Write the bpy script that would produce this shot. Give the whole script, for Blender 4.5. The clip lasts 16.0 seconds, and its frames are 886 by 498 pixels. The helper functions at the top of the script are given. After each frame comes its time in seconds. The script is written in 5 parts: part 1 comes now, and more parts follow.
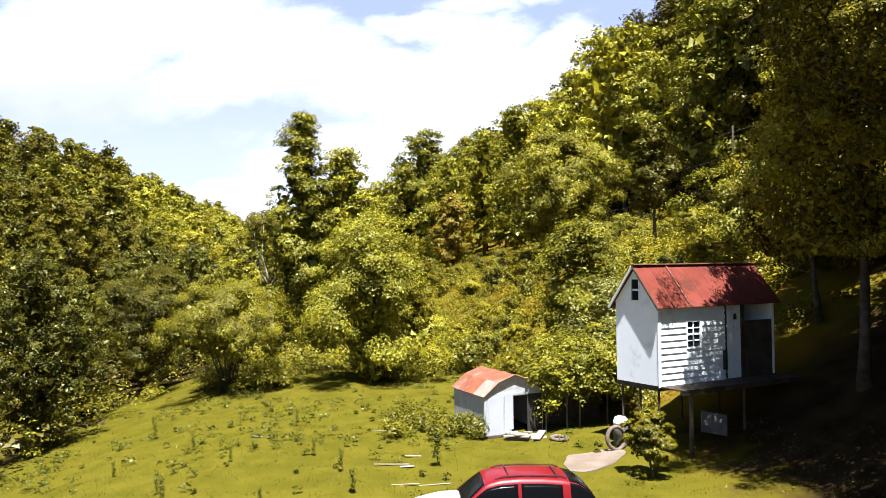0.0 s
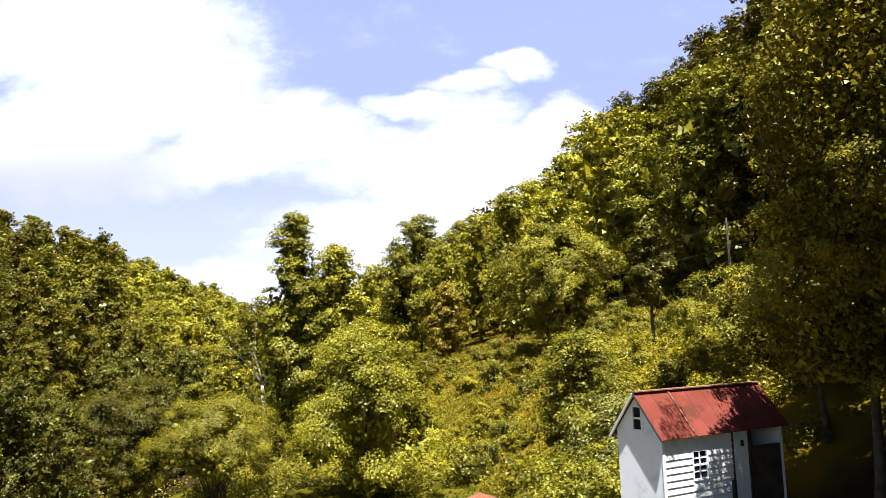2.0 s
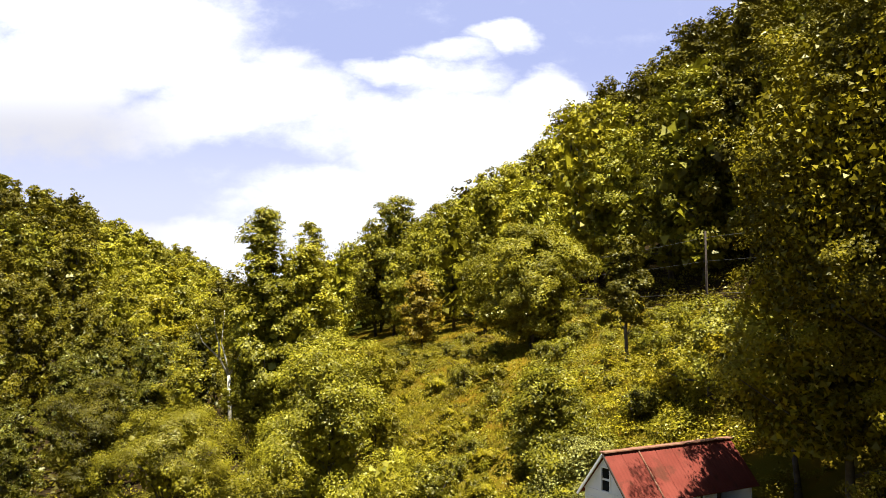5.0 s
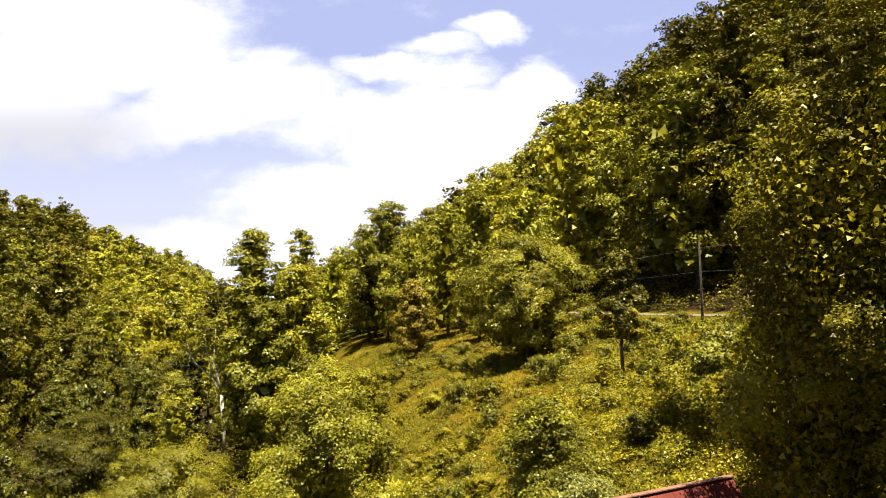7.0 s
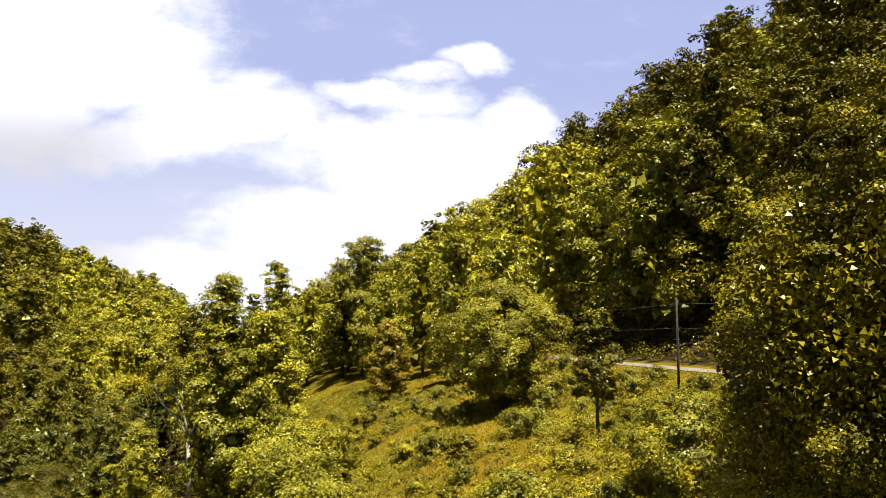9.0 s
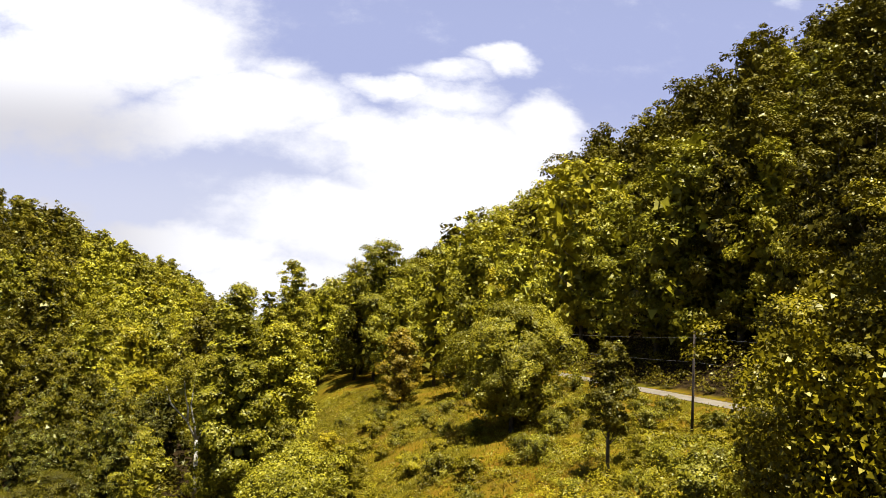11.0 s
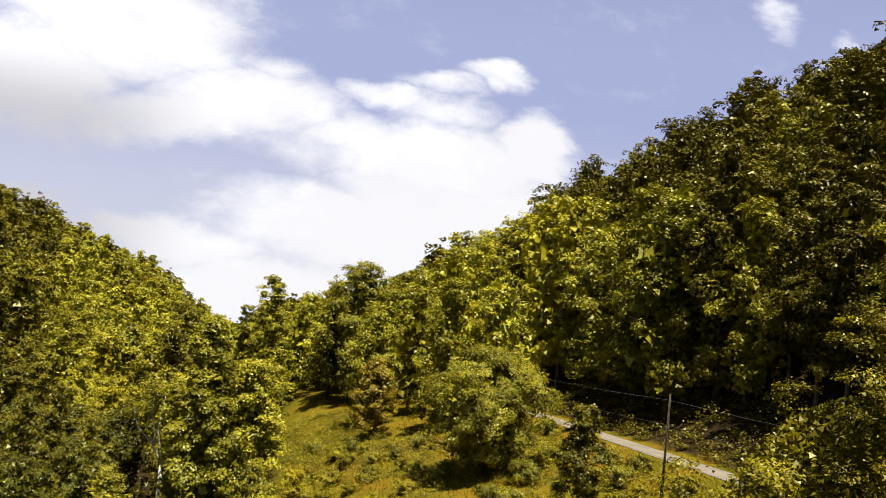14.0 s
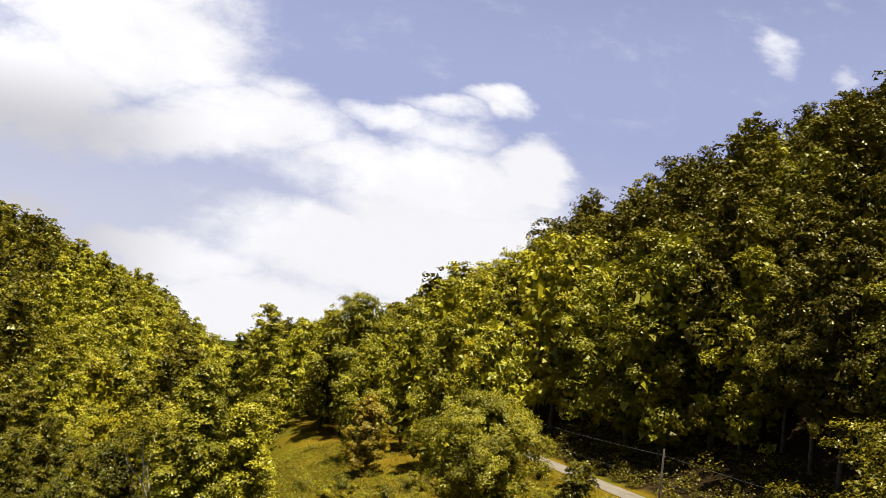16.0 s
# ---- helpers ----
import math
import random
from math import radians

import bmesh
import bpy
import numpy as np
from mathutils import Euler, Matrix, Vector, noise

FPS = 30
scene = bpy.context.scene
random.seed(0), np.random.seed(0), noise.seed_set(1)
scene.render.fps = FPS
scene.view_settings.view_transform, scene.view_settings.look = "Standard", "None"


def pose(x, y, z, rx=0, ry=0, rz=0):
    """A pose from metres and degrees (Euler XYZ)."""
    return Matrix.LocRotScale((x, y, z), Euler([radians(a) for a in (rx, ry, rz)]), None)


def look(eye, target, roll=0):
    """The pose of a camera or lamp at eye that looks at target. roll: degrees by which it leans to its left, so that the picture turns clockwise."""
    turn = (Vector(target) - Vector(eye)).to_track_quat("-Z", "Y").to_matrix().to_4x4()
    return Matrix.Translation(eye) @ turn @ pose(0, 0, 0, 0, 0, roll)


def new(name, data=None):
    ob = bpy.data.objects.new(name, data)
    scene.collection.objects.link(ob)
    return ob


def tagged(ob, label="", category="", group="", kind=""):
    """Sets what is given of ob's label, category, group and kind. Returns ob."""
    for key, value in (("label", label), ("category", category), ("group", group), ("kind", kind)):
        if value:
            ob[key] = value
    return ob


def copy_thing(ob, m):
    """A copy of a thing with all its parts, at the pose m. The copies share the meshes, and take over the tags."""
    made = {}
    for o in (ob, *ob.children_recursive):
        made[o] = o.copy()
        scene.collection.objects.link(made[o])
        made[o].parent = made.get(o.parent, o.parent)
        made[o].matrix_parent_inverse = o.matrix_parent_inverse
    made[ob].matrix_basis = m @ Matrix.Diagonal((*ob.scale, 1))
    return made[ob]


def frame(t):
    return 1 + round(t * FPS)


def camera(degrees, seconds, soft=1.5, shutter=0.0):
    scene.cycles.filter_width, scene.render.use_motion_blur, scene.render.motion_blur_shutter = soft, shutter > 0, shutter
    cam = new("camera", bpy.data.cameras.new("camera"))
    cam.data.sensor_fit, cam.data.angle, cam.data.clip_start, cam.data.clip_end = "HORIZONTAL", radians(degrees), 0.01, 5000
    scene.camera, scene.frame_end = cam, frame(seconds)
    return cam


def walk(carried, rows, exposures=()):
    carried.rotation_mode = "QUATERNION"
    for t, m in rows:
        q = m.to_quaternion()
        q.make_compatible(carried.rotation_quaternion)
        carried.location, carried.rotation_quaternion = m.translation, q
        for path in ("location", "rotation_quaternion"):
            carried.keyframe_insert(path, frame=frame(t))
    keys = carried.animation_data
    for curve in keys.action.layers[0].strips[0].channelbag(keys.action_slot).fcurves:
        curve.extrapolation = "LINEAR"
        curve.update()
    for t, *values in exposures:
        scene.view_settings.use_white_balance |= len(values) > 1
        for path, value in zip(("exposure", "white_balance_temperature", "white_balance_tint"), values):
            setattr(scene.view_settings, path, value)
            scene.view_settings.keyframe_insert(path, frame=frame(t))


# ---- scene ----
# ======== camera and path ========
cam = camera(58.8, 16.0, soft=0.75)
PATH = [
    (0, 0.000, 0.000, 7.400, 91.25, 0.85, -0.02),
    (0.5, 0.055, 0.184, 7.909, 93.29, -0.69, -0.93),
    (1, 0.109, 0.370, 8.413, 94.20, -0.97, 0.53),
    (1.5, 0.163, 0.557, 8.910, 95.62, -0.69, -1.55),
    (2, 0.217, 0.744, 9.403, 96.67, 1.99, -0.21),
    (2.5, 0.269, 0.930, 9.890, 95.40, 0.03, -0.46),
    (3, 0.319, 1.116, 10.374, 95.39, -0.24, -2.59),
    (3.5, 0.368, 1.300, 10.853, 95.98, 0.90, -1.82),
    (3.7, 0.388, 1.373, 11.043, 96.01, 0.60, -2.05),
    (5.8, 0.567, 2.105, 13.014, 93.61, -0.39, -2.00),
    (6, 0.582, 2.171, 13.199, 94.36, 0.80, -2.79),
    (6.5, 0.617, 2.331, 13.662, 93.97, 3.30, -1.80),
    (7, 0.648, 2.485, 14.122, 94.00, 1.24, -2.49),
    (7.5, 0.676, 2.631, 14.582, 93.08, 1.50, -2.58),
    (8, 0.701, 2.771, 15.040, 93.98, 1.72, -3.15),
    (8.5, 0.721, 2.902, 15.499, 94.78, 1.93, -0.60),
    (9, 0.737, 3.024, 15.957, 95.98, -0.24, -4.25),
    (9.2, 0.743, 3.071, 16.140, 95.50, -0.98, -2.79),
    (11.3, 0.751, 3.455, 18.074, 95.80, -3.62, -3.58),
    (11.5, 0.747, 3.481, 18.260, 95.66, -3.78, -3.85),
    (12, 0.733, 3.537, 18.725, 95.71, -5.02, -3.73),
    (12.5, 0.714, 3.580, 19.193, 96.74, -5.34, -3.91),
    (13, 0.688, 3.608, 19.664, 96.35, -5.57, -4.71),
    (13.5, 0.655, 3.622, 20.139, 97.00, -7.01, -4.35),
    (14, 0.617, 3.620, 20.616, 96.72, -7.07, -4.82),
    (14.5, 0.571, 3.603, 21.098, 96.83, -7.59, -4.42),
    (15, 0.519, 3.568, 21.584, 96.37, -7.41, -4.84),
    (15.5, 0.459, 3.517, 22.075, 96.67, -9.78, -5.63),
    (16, 0.391, 3.448, 22.571, 98.42, -8.62, -5.18),
]
EXPOSURES = [(0.0, 2.04, 5550, 12), (1.5, 1.92, 5700, 12), (3.5, 1.74, 5850, 11), (6.0, 1.76, 6250, 10), (9.0, 1.66, 6250, 10), (12.5, 1.46, 6350, 10), (16.0, 1.36, 6350, 10)]
walk(cam, [(t, pose(x, y, z, rx, ry, rz)) for t, x, y, z, rx, ry, rz in PATH], EXPOSURES)

# ======== world, sun ========
SUN_TO = Vector((0.07, -0.34, 0.94)).normalized()


def nn(nt, kind, **values):
    """A node; values set its sockets by index (i0, i1 ...) or its settings by name."""
    n = nt.nodes.new(kind)
    for k, v in values.items():
        if k[0] == "i" and k[1:].isdigit():
            s = n.inputs[int(k[1:])]
            if isinstance(v, bpy.types.NodeSocket):
                nt.links.new(v, s)
            else:
                s.default_value = v
        else:
            setattr(n, k, v)
    return n


def mth(nt, op, a, b=0.0, c=0.0, clamp=False):
    return nn(nt, "ShaderNodeMath", operation=op, use_clamp=clamp, i0=a, i1=b, i2=c).outputs[0]


def mixc(nt, fac, a, b, blend="MIX"):
    n = nt.nodes.new("ShaderNodeMix")
    n.data_type, n.blend_type = "RGBA", blend
    for s, v in ((n.inputs[0], fac), (n.inputs[6], a), (n.inputs[7], b)):
        if isinstance(v, bpy.types.NodeSocket):
            nt.links.new(v, s)
        else:
            s.default_value = v if not isinstance(v, tuple) or len(v) == 4 else (*v, 1)
    return n.outputs[2]


def noisef(nt, vec, scale, detail=4.0, rough=0.55):
    n = nt.nodes.new("ShaderNodeTexNoise")
    nt.links.new(vec, n.inputs["Vector"])
    n.inputs["Scale"].default_value, n.inputs["Detail"].default_value, n.inputs["Roughness"].default_value = scale, detail, rough
    return n


def ramp(nt, fac, lo, hi, a=0.0, b=1.0, smooth=True):
    n = nt.nodes.new("ShaderNodeMapRange")
    n.interpolation_type = "SMOOTHSTEP" if smooth else "LINEAR"
    nt.links.new(fac, n.inputs[0])
    for i, v in enumerate((lo, hi, a, b)):
        n.inputs[i + 1].default_value = v
    return n.outputs[0]


world = bpy.data.worlds.new("sky")
scene.world = world
world.use_nodes = True
wt = world.node_tree
wt.nodes.clear()
sky = nn(wt, "ShaderNodeTexSky", sky_type="NISHITA", sun_disc=False)
sky.sun_elevation = math.asin(SUN_TO.z)
sky.sun_rotation = math.atan2(SUN_TO.x, SUN_TO.y)
sky.altitude, sky.air_density, sky.dust_density, sky.ozone_density = 300, 1.0, 0.8, 1.5
coord = nn(wt, "ShaderNodeTexCoord").outputs["Generated"]
sep = nn(wt, "ShaderNodeSeparateXYZ", i0=coord)
ahead = mth(wt, "MAXIMUM", mth(wt, "ABSOLUTE", sep.outputs[1]), 0.12)
cx, cz = mth(wt, "DIVIDE", sep.outputs[0], ahead), mth(wt, "DIVIDE", sep.outputs[2], ahead)
flat = nn(wt, "ShaderNodeCombineXYZ", i0=cx, i1=0.37, i2=mth(wt, "MULTIPLY", cz, 1.7)).outputs[0]
warp = noisef(wt, flat, 3.2, 6.0, 0.6)
fine = noisef(wt, flat, 8.0, 8.0, 0.66)
wsep = nn(wt, "ShaderNodeSeparateXYZ", i0=warp.outputs["Color"])
wx = mth(wt, "ADD", cx, mth(wt, "MULTIPLY", mth(wt, "SUBTRACT", wsep.outputs[0], 0.5), 0.24))
wz = mth(wt, "ADD", cz, mth(wt, "MULTIPLY", mth(wt, "SUBTRACT", wsep.outputs[1], 0.5), 0.13))


def cloud(x, z, rx, rz, amount):
    """A soft heap of cloud round a direction (x right, z up at one ahead)."""
    a = mth(wt, "DIVIDE", mth(wt, "SUBTRACT", wx, x), rx)
    b = mth(wt, "DIVIDE", mth(wt, "SUBTRACT", wz, z), rz)
    r = mth(wt, "ADD", mth(wt, "MULTIPLY", a, a), mth(wt, "MULTIPLY", b, b))
    return mth(wt, "MULTIPLY", mth(wt, "SUBTRACT", 1.0, r, clamp=True), amount)


CLOUDS = [(-0.37, 0.36, 0.24, 0.10, 1.0), (-0.50, 0.27, 0.22, 0.10, 0.9), (-0.46, 0.42, 0.30, 0.08, 0.9), (-0.16, 0.325, 0.07, 0.035, 0.6), (-0.20, 0.275, 0.17, 0.065, 0.85), (-0.12, 0.22, 0.12, 0.05, 0.5),
          (-0.045, 0.300, 0.08, 0.022, 0.75), (0.035, 0.325, 0.09, 0.02, 0.6), (0.115, 0.345, 0.06, 0.024, 0.8), (0.05, 0.29, 0.12, 0.03, 0.55), (-0.30, 0.24, 0.20, 0.05, 0.75),
          (0.07, 0.225, 0.22, 0.07, 1.0), (0.20, 0.265, 0.08, 0.055, 1.0), (-0.06, 0.245, 0.10, 0.04, 0.7), (0.14, 0.16, 0.26, 0.09, 1.0), (-0.02, 0.12, 0.28, 0.06, 1.0),
          (-0.25, 0.085, 0.18, 0.035, 0.8), (-0.44, 0.115, 0.06, 0.03, 0.6), (0.470, 0.493, 0.050, 0.034, 0.5), (0.596, 0.482, 0.028, 0.022, 0.4), (0.0, 0.03, 0.5, 0.07, 1.0)]
total = None
for c in CLOUDS:
    m = cloud(*c)
    total = m if total is None else mth(wt, "MAXIMUM", total, m)
body = mth(wt, "ADD", total, mth(wt, "MULTIPLY", mth(wt, "SUBTRACT", fine.outputs[0], 0.5), 1.2))
mask = mth(wt, "MULTIPLY", ramp(wt, body, 0.02, 0.78), ramp(wt, sep.outputs[1], -0.1, 0.25))
shade = ramp(wt, mth(wt, "ADD", warp.outputs[0], mth(wt, "MULTIPLY", cz, -0.2)), 0.30, 0.56)
left_grey = mth(wt, "MULTIPLY", ramp(wt, cx, -0.16, -0.42), ramp(wt, cz, 0.33, 0.22))
grey = mth(wt, "MAXIMUM", mth(wt, "MULTIPLY", shade, 0.25), mth(wt, "MULTIPLY", left_grey, 0.8))
cloud_colour = mixc(wt, grey, (0.42, 0.413, 0.415), (0.205, 0.198, 0.212))
SKY_GAIN, VEIL = 0.03, (0.165, 0.18, 0.275)
clear = nn(wt, "ShaderNodeVectorMath", operation="SCALE", i0=sky.outputs[0])
clear.inputs["Scale"].default_value = SKY_GAIN
veil = mth(wt, "MULTIPLY", mth(wt, "MULTIPLY", ramp(wt, sep.outputs[2], 0.75, 0.35), 0.9), ramp(wt, sep.outputs[1], -0.3, 0.3))
hazy = mixc(wt, mth(wt, "MULTIPLY", mth(wt, "MULTIPLY", ramp(wt, cz, 0.34, 0.10), 0.6), ramp(wt, sep.outputs[1], -0.3, 0.3)), mixc(wt, veil, clear.outputs[0], VEIL), (0.285, 0.285, 0.31))
whole = mixc(wt, mask, hazy, cloud_colour)
bg = nn(wt, "ShaderNodeBackground", i0=whole, i1=1.0)
wt.links.new(bg.outputs[0], nn(wt, "ShaderNodeOutputWorld").inputs[0])

sun_data = bpy.data.lights.new("sun", "SUN")
sun_data.energy, sun_data.angle, sun_data.color = 5.0, radians(0.5), (1.0, 0.94, 0.82)
sun = new("sun", sun_data)
sun.matrix_world = look(SUN_TO * 100, (0, 0, 0))


# ======== materials ========
def material(name, rough=0.8, metal=0.0, spec=0.25):
    m = bpy.data.materials.new(name)
    m.use_nodes = True
    nt = m.node_tree
    p = nt.nodes["Principled BSDF"]
    p.inputs["Roughness"].default_value, p.inputs["Metallic"].default_value = rough, metal
    p.inputs["Specular IOR Level"].default_value = spec
    return m, nt, p


def objcoord(nt):
    return nn(nt, "ShaderNodeTexCoord").outputs["Object"]


def bump(nt, p, height, strength, dist=0.02):
    b = nn(nt, "ShaderNodeBump")
    b.inputs["Strength"].default_value, b.inputs["Distance"].default_value = strength, dist
    nt.links.new(height, b.inputs["Height"])
    nt.links.new(b.outputs[0], p.inputs["Normal"])


def surface(name, a, b, rough=0.8, metal=0.0, scale=3.0, fine_scale=40.0, relief=0.3, stain=None, stain_scale=1.3, per_piece=0.0, spec=0.25):
    """Two-scale mottled paint, wood, stone or metal; stain: a colour laid on in patches."""
    m, nt, p = material(name, rough, metal, spec)
    v = objcoord(nt)
    big, small = noisef(nt, v, scale, 5), noisef(nt, v, fine_scale, 3)
    f = mth(nt, "ADD", mth(nt, "MULTIPLY", big.outputs[0], 0.7), mth(nt, "MULTIPLY", small.outputs[0], 0.3))
    col = mixc(nt, ramp(nt, f, 0.32, 0.68), a, b)
    if stain:
        s = noisef(nt, v, stain_scale, 7, 0.65)
        col = mixc(nt, ramp(nt, s.outputs[0], 0.52, 0.66), col, stain)
    if per_piece:
        rnd = nn(nt, "ShaderNodeObjectInfo").outputs["Random"]
        col = mixc(nt, 1.0, col, nn(nt, "ShaderNodeCombineColor", i0=ramp(nt, rnd, 0, 1, 1 - per_piece, 1, False), i1=ramp(nt, rnd, 0, 1, 1 - per_piece, 1, False),
                                    i2=ramp(nt, rnd, 0, 1, 1 - per_piece, 1, False)).outputs[0], "MULTIPLY")
    nt.links.new(col, p.inputs["Base Color"])
    nt.links.new(ramp(nt, small.outputs[0], 0.3, 0.7, max(0.05, rough - 0.1), min(1, rough + 0.1)), p.inputs["Roughness"])
    bump(nt, p, f, relief)
    return m


def leafage(name, dark, light, odd, translucent=0.2, pale=0.0, sheen=0.035):
    """Leaves: hue varies from tree to tree and from leaf to leaf; light passes through; pale: the share tinted pale,
    for undersides and painted glints.
    """
    m = bpy.data.materials.new(name)
    m.use_nodes = True
    nt = m.node_tree
    nt.nodes.clear()
    island = nn(nt, "ShaderNodeNewGeometry").outputs["Random Per Island"]
    tree = nn(nt, "ShaderNodeObjectInfo").outputs["Random"]
    spray = noisef(nt, objcoord(nt), 0.9, 2).outputs[0]
    mix = mth(nt, "ADD", mth(nt, "MULTIPLY", ramp(nt, spray, 0.34, 0.66), 0.6), mth(nt, "MULTIPLY", island, 0.4))
    col = mixc(nt, mix, dark, light)
    col = mixc(nt, ramp(nt, tree, 0.25, 1.0, 0.0, 0.6, False), col, odd)
    if pale:
        under = (light[0] * 0.8 + 0.13, light[1] * 0.8 + 0.15, light[2] + 0.05)
        col = mixc(nt, ramp(nt, mth(nt, "FRACT", mth(nt, "MULTIPLY", island, 13.7)), 1 - pale, 1 - pale + 0.02), col, under)
    tone = ramp(nt, mth(nt, "FRACT", mth(nt, "MULTIPLY", tree, 7.31)), 0.0, 1.0, 0.66, 1.25, False)
    tone = mth(nt, "MULTIPLY", tone, ramp(nt, noisef(nt, objcoord(nt), 0.22, 3).outputs[0], 0.32, 0.68, 0.66, 1.25))
    col = mixc(nt, 1.0, col, nn(nt, "ShaderNodeCombineColor", i0=tone, i1=tone, i2=tone).outputs[0], "MULTIPLY")
    diff = nn(nt, "ShaderNodeBsdfDiffuse", i0=col)
    trans = nn(nt, "ShaderNodeBsdfTranslucent", i0=mixc(nt, 0.5, col, (light[0] * 1.3, light[1] * 1.3, light[2])))
    gloss = nn(nt, "ShaderNodeBsdfGlossy", i0=(0.6, 0.58, 0.36, 1), i1=0.4)
    a = nn(nt, "ShaderNodeMixShader", i0=translucent, i1=diff.outputs[0], i2=trans.outputs[0])
    b = nn(nt, "ShaderNodeMixShader", i0=sheen, i1=a.outputs[0], i2=gloss.outputs[0])
    nt.links.new(b.outputs[0], nn(nt, "ShaderNodeOutputMaterial").inputs[0])
    return m


M_LEAF = leafage("leaf_broad", (0.0535, 0.05148, 0.00248), (0.2408, 0.2099, 0.0093), (0.1926, 0.1544, 0.00558), 0.12, pale=0.05)
M_LEAF_FRESH = leafage("leaf_fresh", (0.0749, 0.07227, 0.00372), (0.3156, 0.2792, 0.01364), (0.2568, 0.2128, 0.00744), 0.14, pale=0.06)
# yellowish leaf kept dark, imitating the shade within the near trees
M_LEAF_SHADED = leafage("leaf_shaded", (0.024, 0.021, 0.0012), (0.235, 0.185, 0.004), (0.17, 0.128, 0.0035), 0.03)
M_LEAF_YELLOW = leafage("leaf_yellowish", (0.0856, 0.07227, 0.00248), (0.2782, 0.2277, 0.0062), (0.2301, 0.1732, 0.00496), 0.12)
# dark leaf tone, stands in for shade where the woods are dim
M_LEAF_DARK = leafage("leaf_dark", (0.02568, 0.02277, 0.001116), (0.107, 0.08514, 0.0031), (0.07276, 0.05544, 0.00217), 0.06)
M_LEAF_OLIVE = leafage("leaf_olive", (0.03638, 0.03267, 0.001364), (0.1498, 0.1228, 0.00434), (0.1156, 0.0891, 0.0031), 0.08, pale=0.03)
M_LEAF_PALE = leafage("leaf_pale", (0.08025, 0.0792, 0.01116), (0.2461, 0.2228, 0.0434), (0.1391, 0.1287, 0.0217), 0.14, pale=0.18)
# glints painted in by pale; body darkened for the dim low wood
M_LEAF_GLINT = leafage("leaf_glinting", (0.015, 0.0155, 0.001), (0.100, 0.090, 0.005), (0.068, 0.058, 0.003), 0.06, pale=0.06)
M_LEAF_BROWN = leafage("leaf_brownish", (0.11, 0.080, 0.004), (0.265, 0.180, 0.010), (0.20, 0.125, 0.008))
M_WEED = leafage("leaf_weed", (0.045, 0.052, 0.003), (0.13, 0.128, 0.007), (0.10, 0.085, 0.005))
M_GRASS = leafage("grass_blade", (0.105, 0.088, 0.004), (0.185, 0.148, 0.006), (0.17, 0.115, 0.007))
M_BARK = surface("bark", (0.03, 0.023, 0.016), (0.085, 0.068, 0.05), 0.9, scale=2.5, fine_scale=25, relief=0.8)
M_BARK_PALE = surface("bark_pale", (0.30, 0.27, 0.20), (0.46, 0.42, 0.33), 0.85, scale=2.0, fine_scale=25, relief=0.5)
M_WHITE = surface("white_paint", (0.79, 0.79, 0.81), (0.85, 0.85, 0.86), 0.6, scale=0.7, fine_scale=30, relief=0.1, stain=(0.68, 0.68, 0.68))
M_BOARD = surface("white_board", (0.72, 0.72, 0.71), (0.82, 0.82, 0.80), 0.6, scale=2.0, fine_scale=45, relief=0.25, stain=(0.64, 0.62, 0.58), stain_scale=2.2, per_piece=0.08)
M_GREYBOARD = surface("weathered_board", (0.09, 0.078, 0.062), (0.19, 0.17, 0.145), 0.85, scale=2.2, fine_scale=35, relief=0.5, per_piece=0.25)
M_DARKWOOD = surface("dark_wood", (0.032, 0.023, 0.016), (0.085, 0.062, 0.044), 0.85, scale=2.5, fine_scale=30, relief=0.5, per_piece=0.2)
M_REDROOF = surface("red_roof", (0.125, 0.027, 0.017), (0.165, 0.040, 0.026), 0.85, scale=1.1, fine_scale=20, relief=0.12, stain=(0.085, 0.026, 0.015), per_piece=0.08, spec=0.08)
M_RUSTTRIM = surface("rusty_trim", (0.1500, 0.0600, 0.0300), (0.2400, 0.1275, 0.0750), 0.7, scale=3, relief=0.2)
M_SHEDROOF = surface("rusted_sheet", (0.180, 0.052, 0.022), (0.250, 0.088, 0.042), 0.6, scale=1.5, fine_scale=22, relief=0.15, stain=(0.30, 0.19, 0.13), stain_scale=0.9, per_piece=0.15)
M_SHEDWALL = surface("shed_sheet", (0.33, 0.33, 0.33), (0.40, 0.40, 0.40), 0.5, scale=1.4, fine_scale=25, relief=0.1, stain=(0.30, 0.285, 0.265))
M_SHEDDOOR = surface("door_sheet", (0.36, 0.36, 0.39), (0.42, 0.42, 0.45), 0.55, scale=1.0, fine_scale=25, relief=0.1)
M_SHEDPINK = surface("faded_sheet", (0.27, 0.155, 0.115), (0.36, 0.24, 0.19), 0.6, scale=1.3, fine_scale=22, relief=0.15, stain=(0.22, 0.10, 0.06), stain_scale=1.2, per_piece=0.1)
# brown of the front stilts; also stands in for shade on the porch panel
M_PORCHWOOD = surface("brown_shaded_porch_wood", (0.05, 0.036, 0.024), (0.115, 0.085, 0.06), 0.85, scale=2.0, fine_scale=30, relief=0.4, per_piece=0.2)
M_DARKIN = surface("dark_interior", (0.02, 0.018, 0.015), (0.04, 0.035, 0.03), 0.9, scale=2)
M_GLASS, _, _p = material("window_glass", 0.06, 0.0, 0.3)
_p.inputs["Base Color"].default_value = (0.012, 0.014, 0.016, 1)
M_CARRED, _t, _p = material("red_car_paint", 0.42, 0.0, 0.15)
_p.inputs["Coat Weight"].default_value, _p.inputs["Coat Roughness"].default_value = 0.3, 0.12
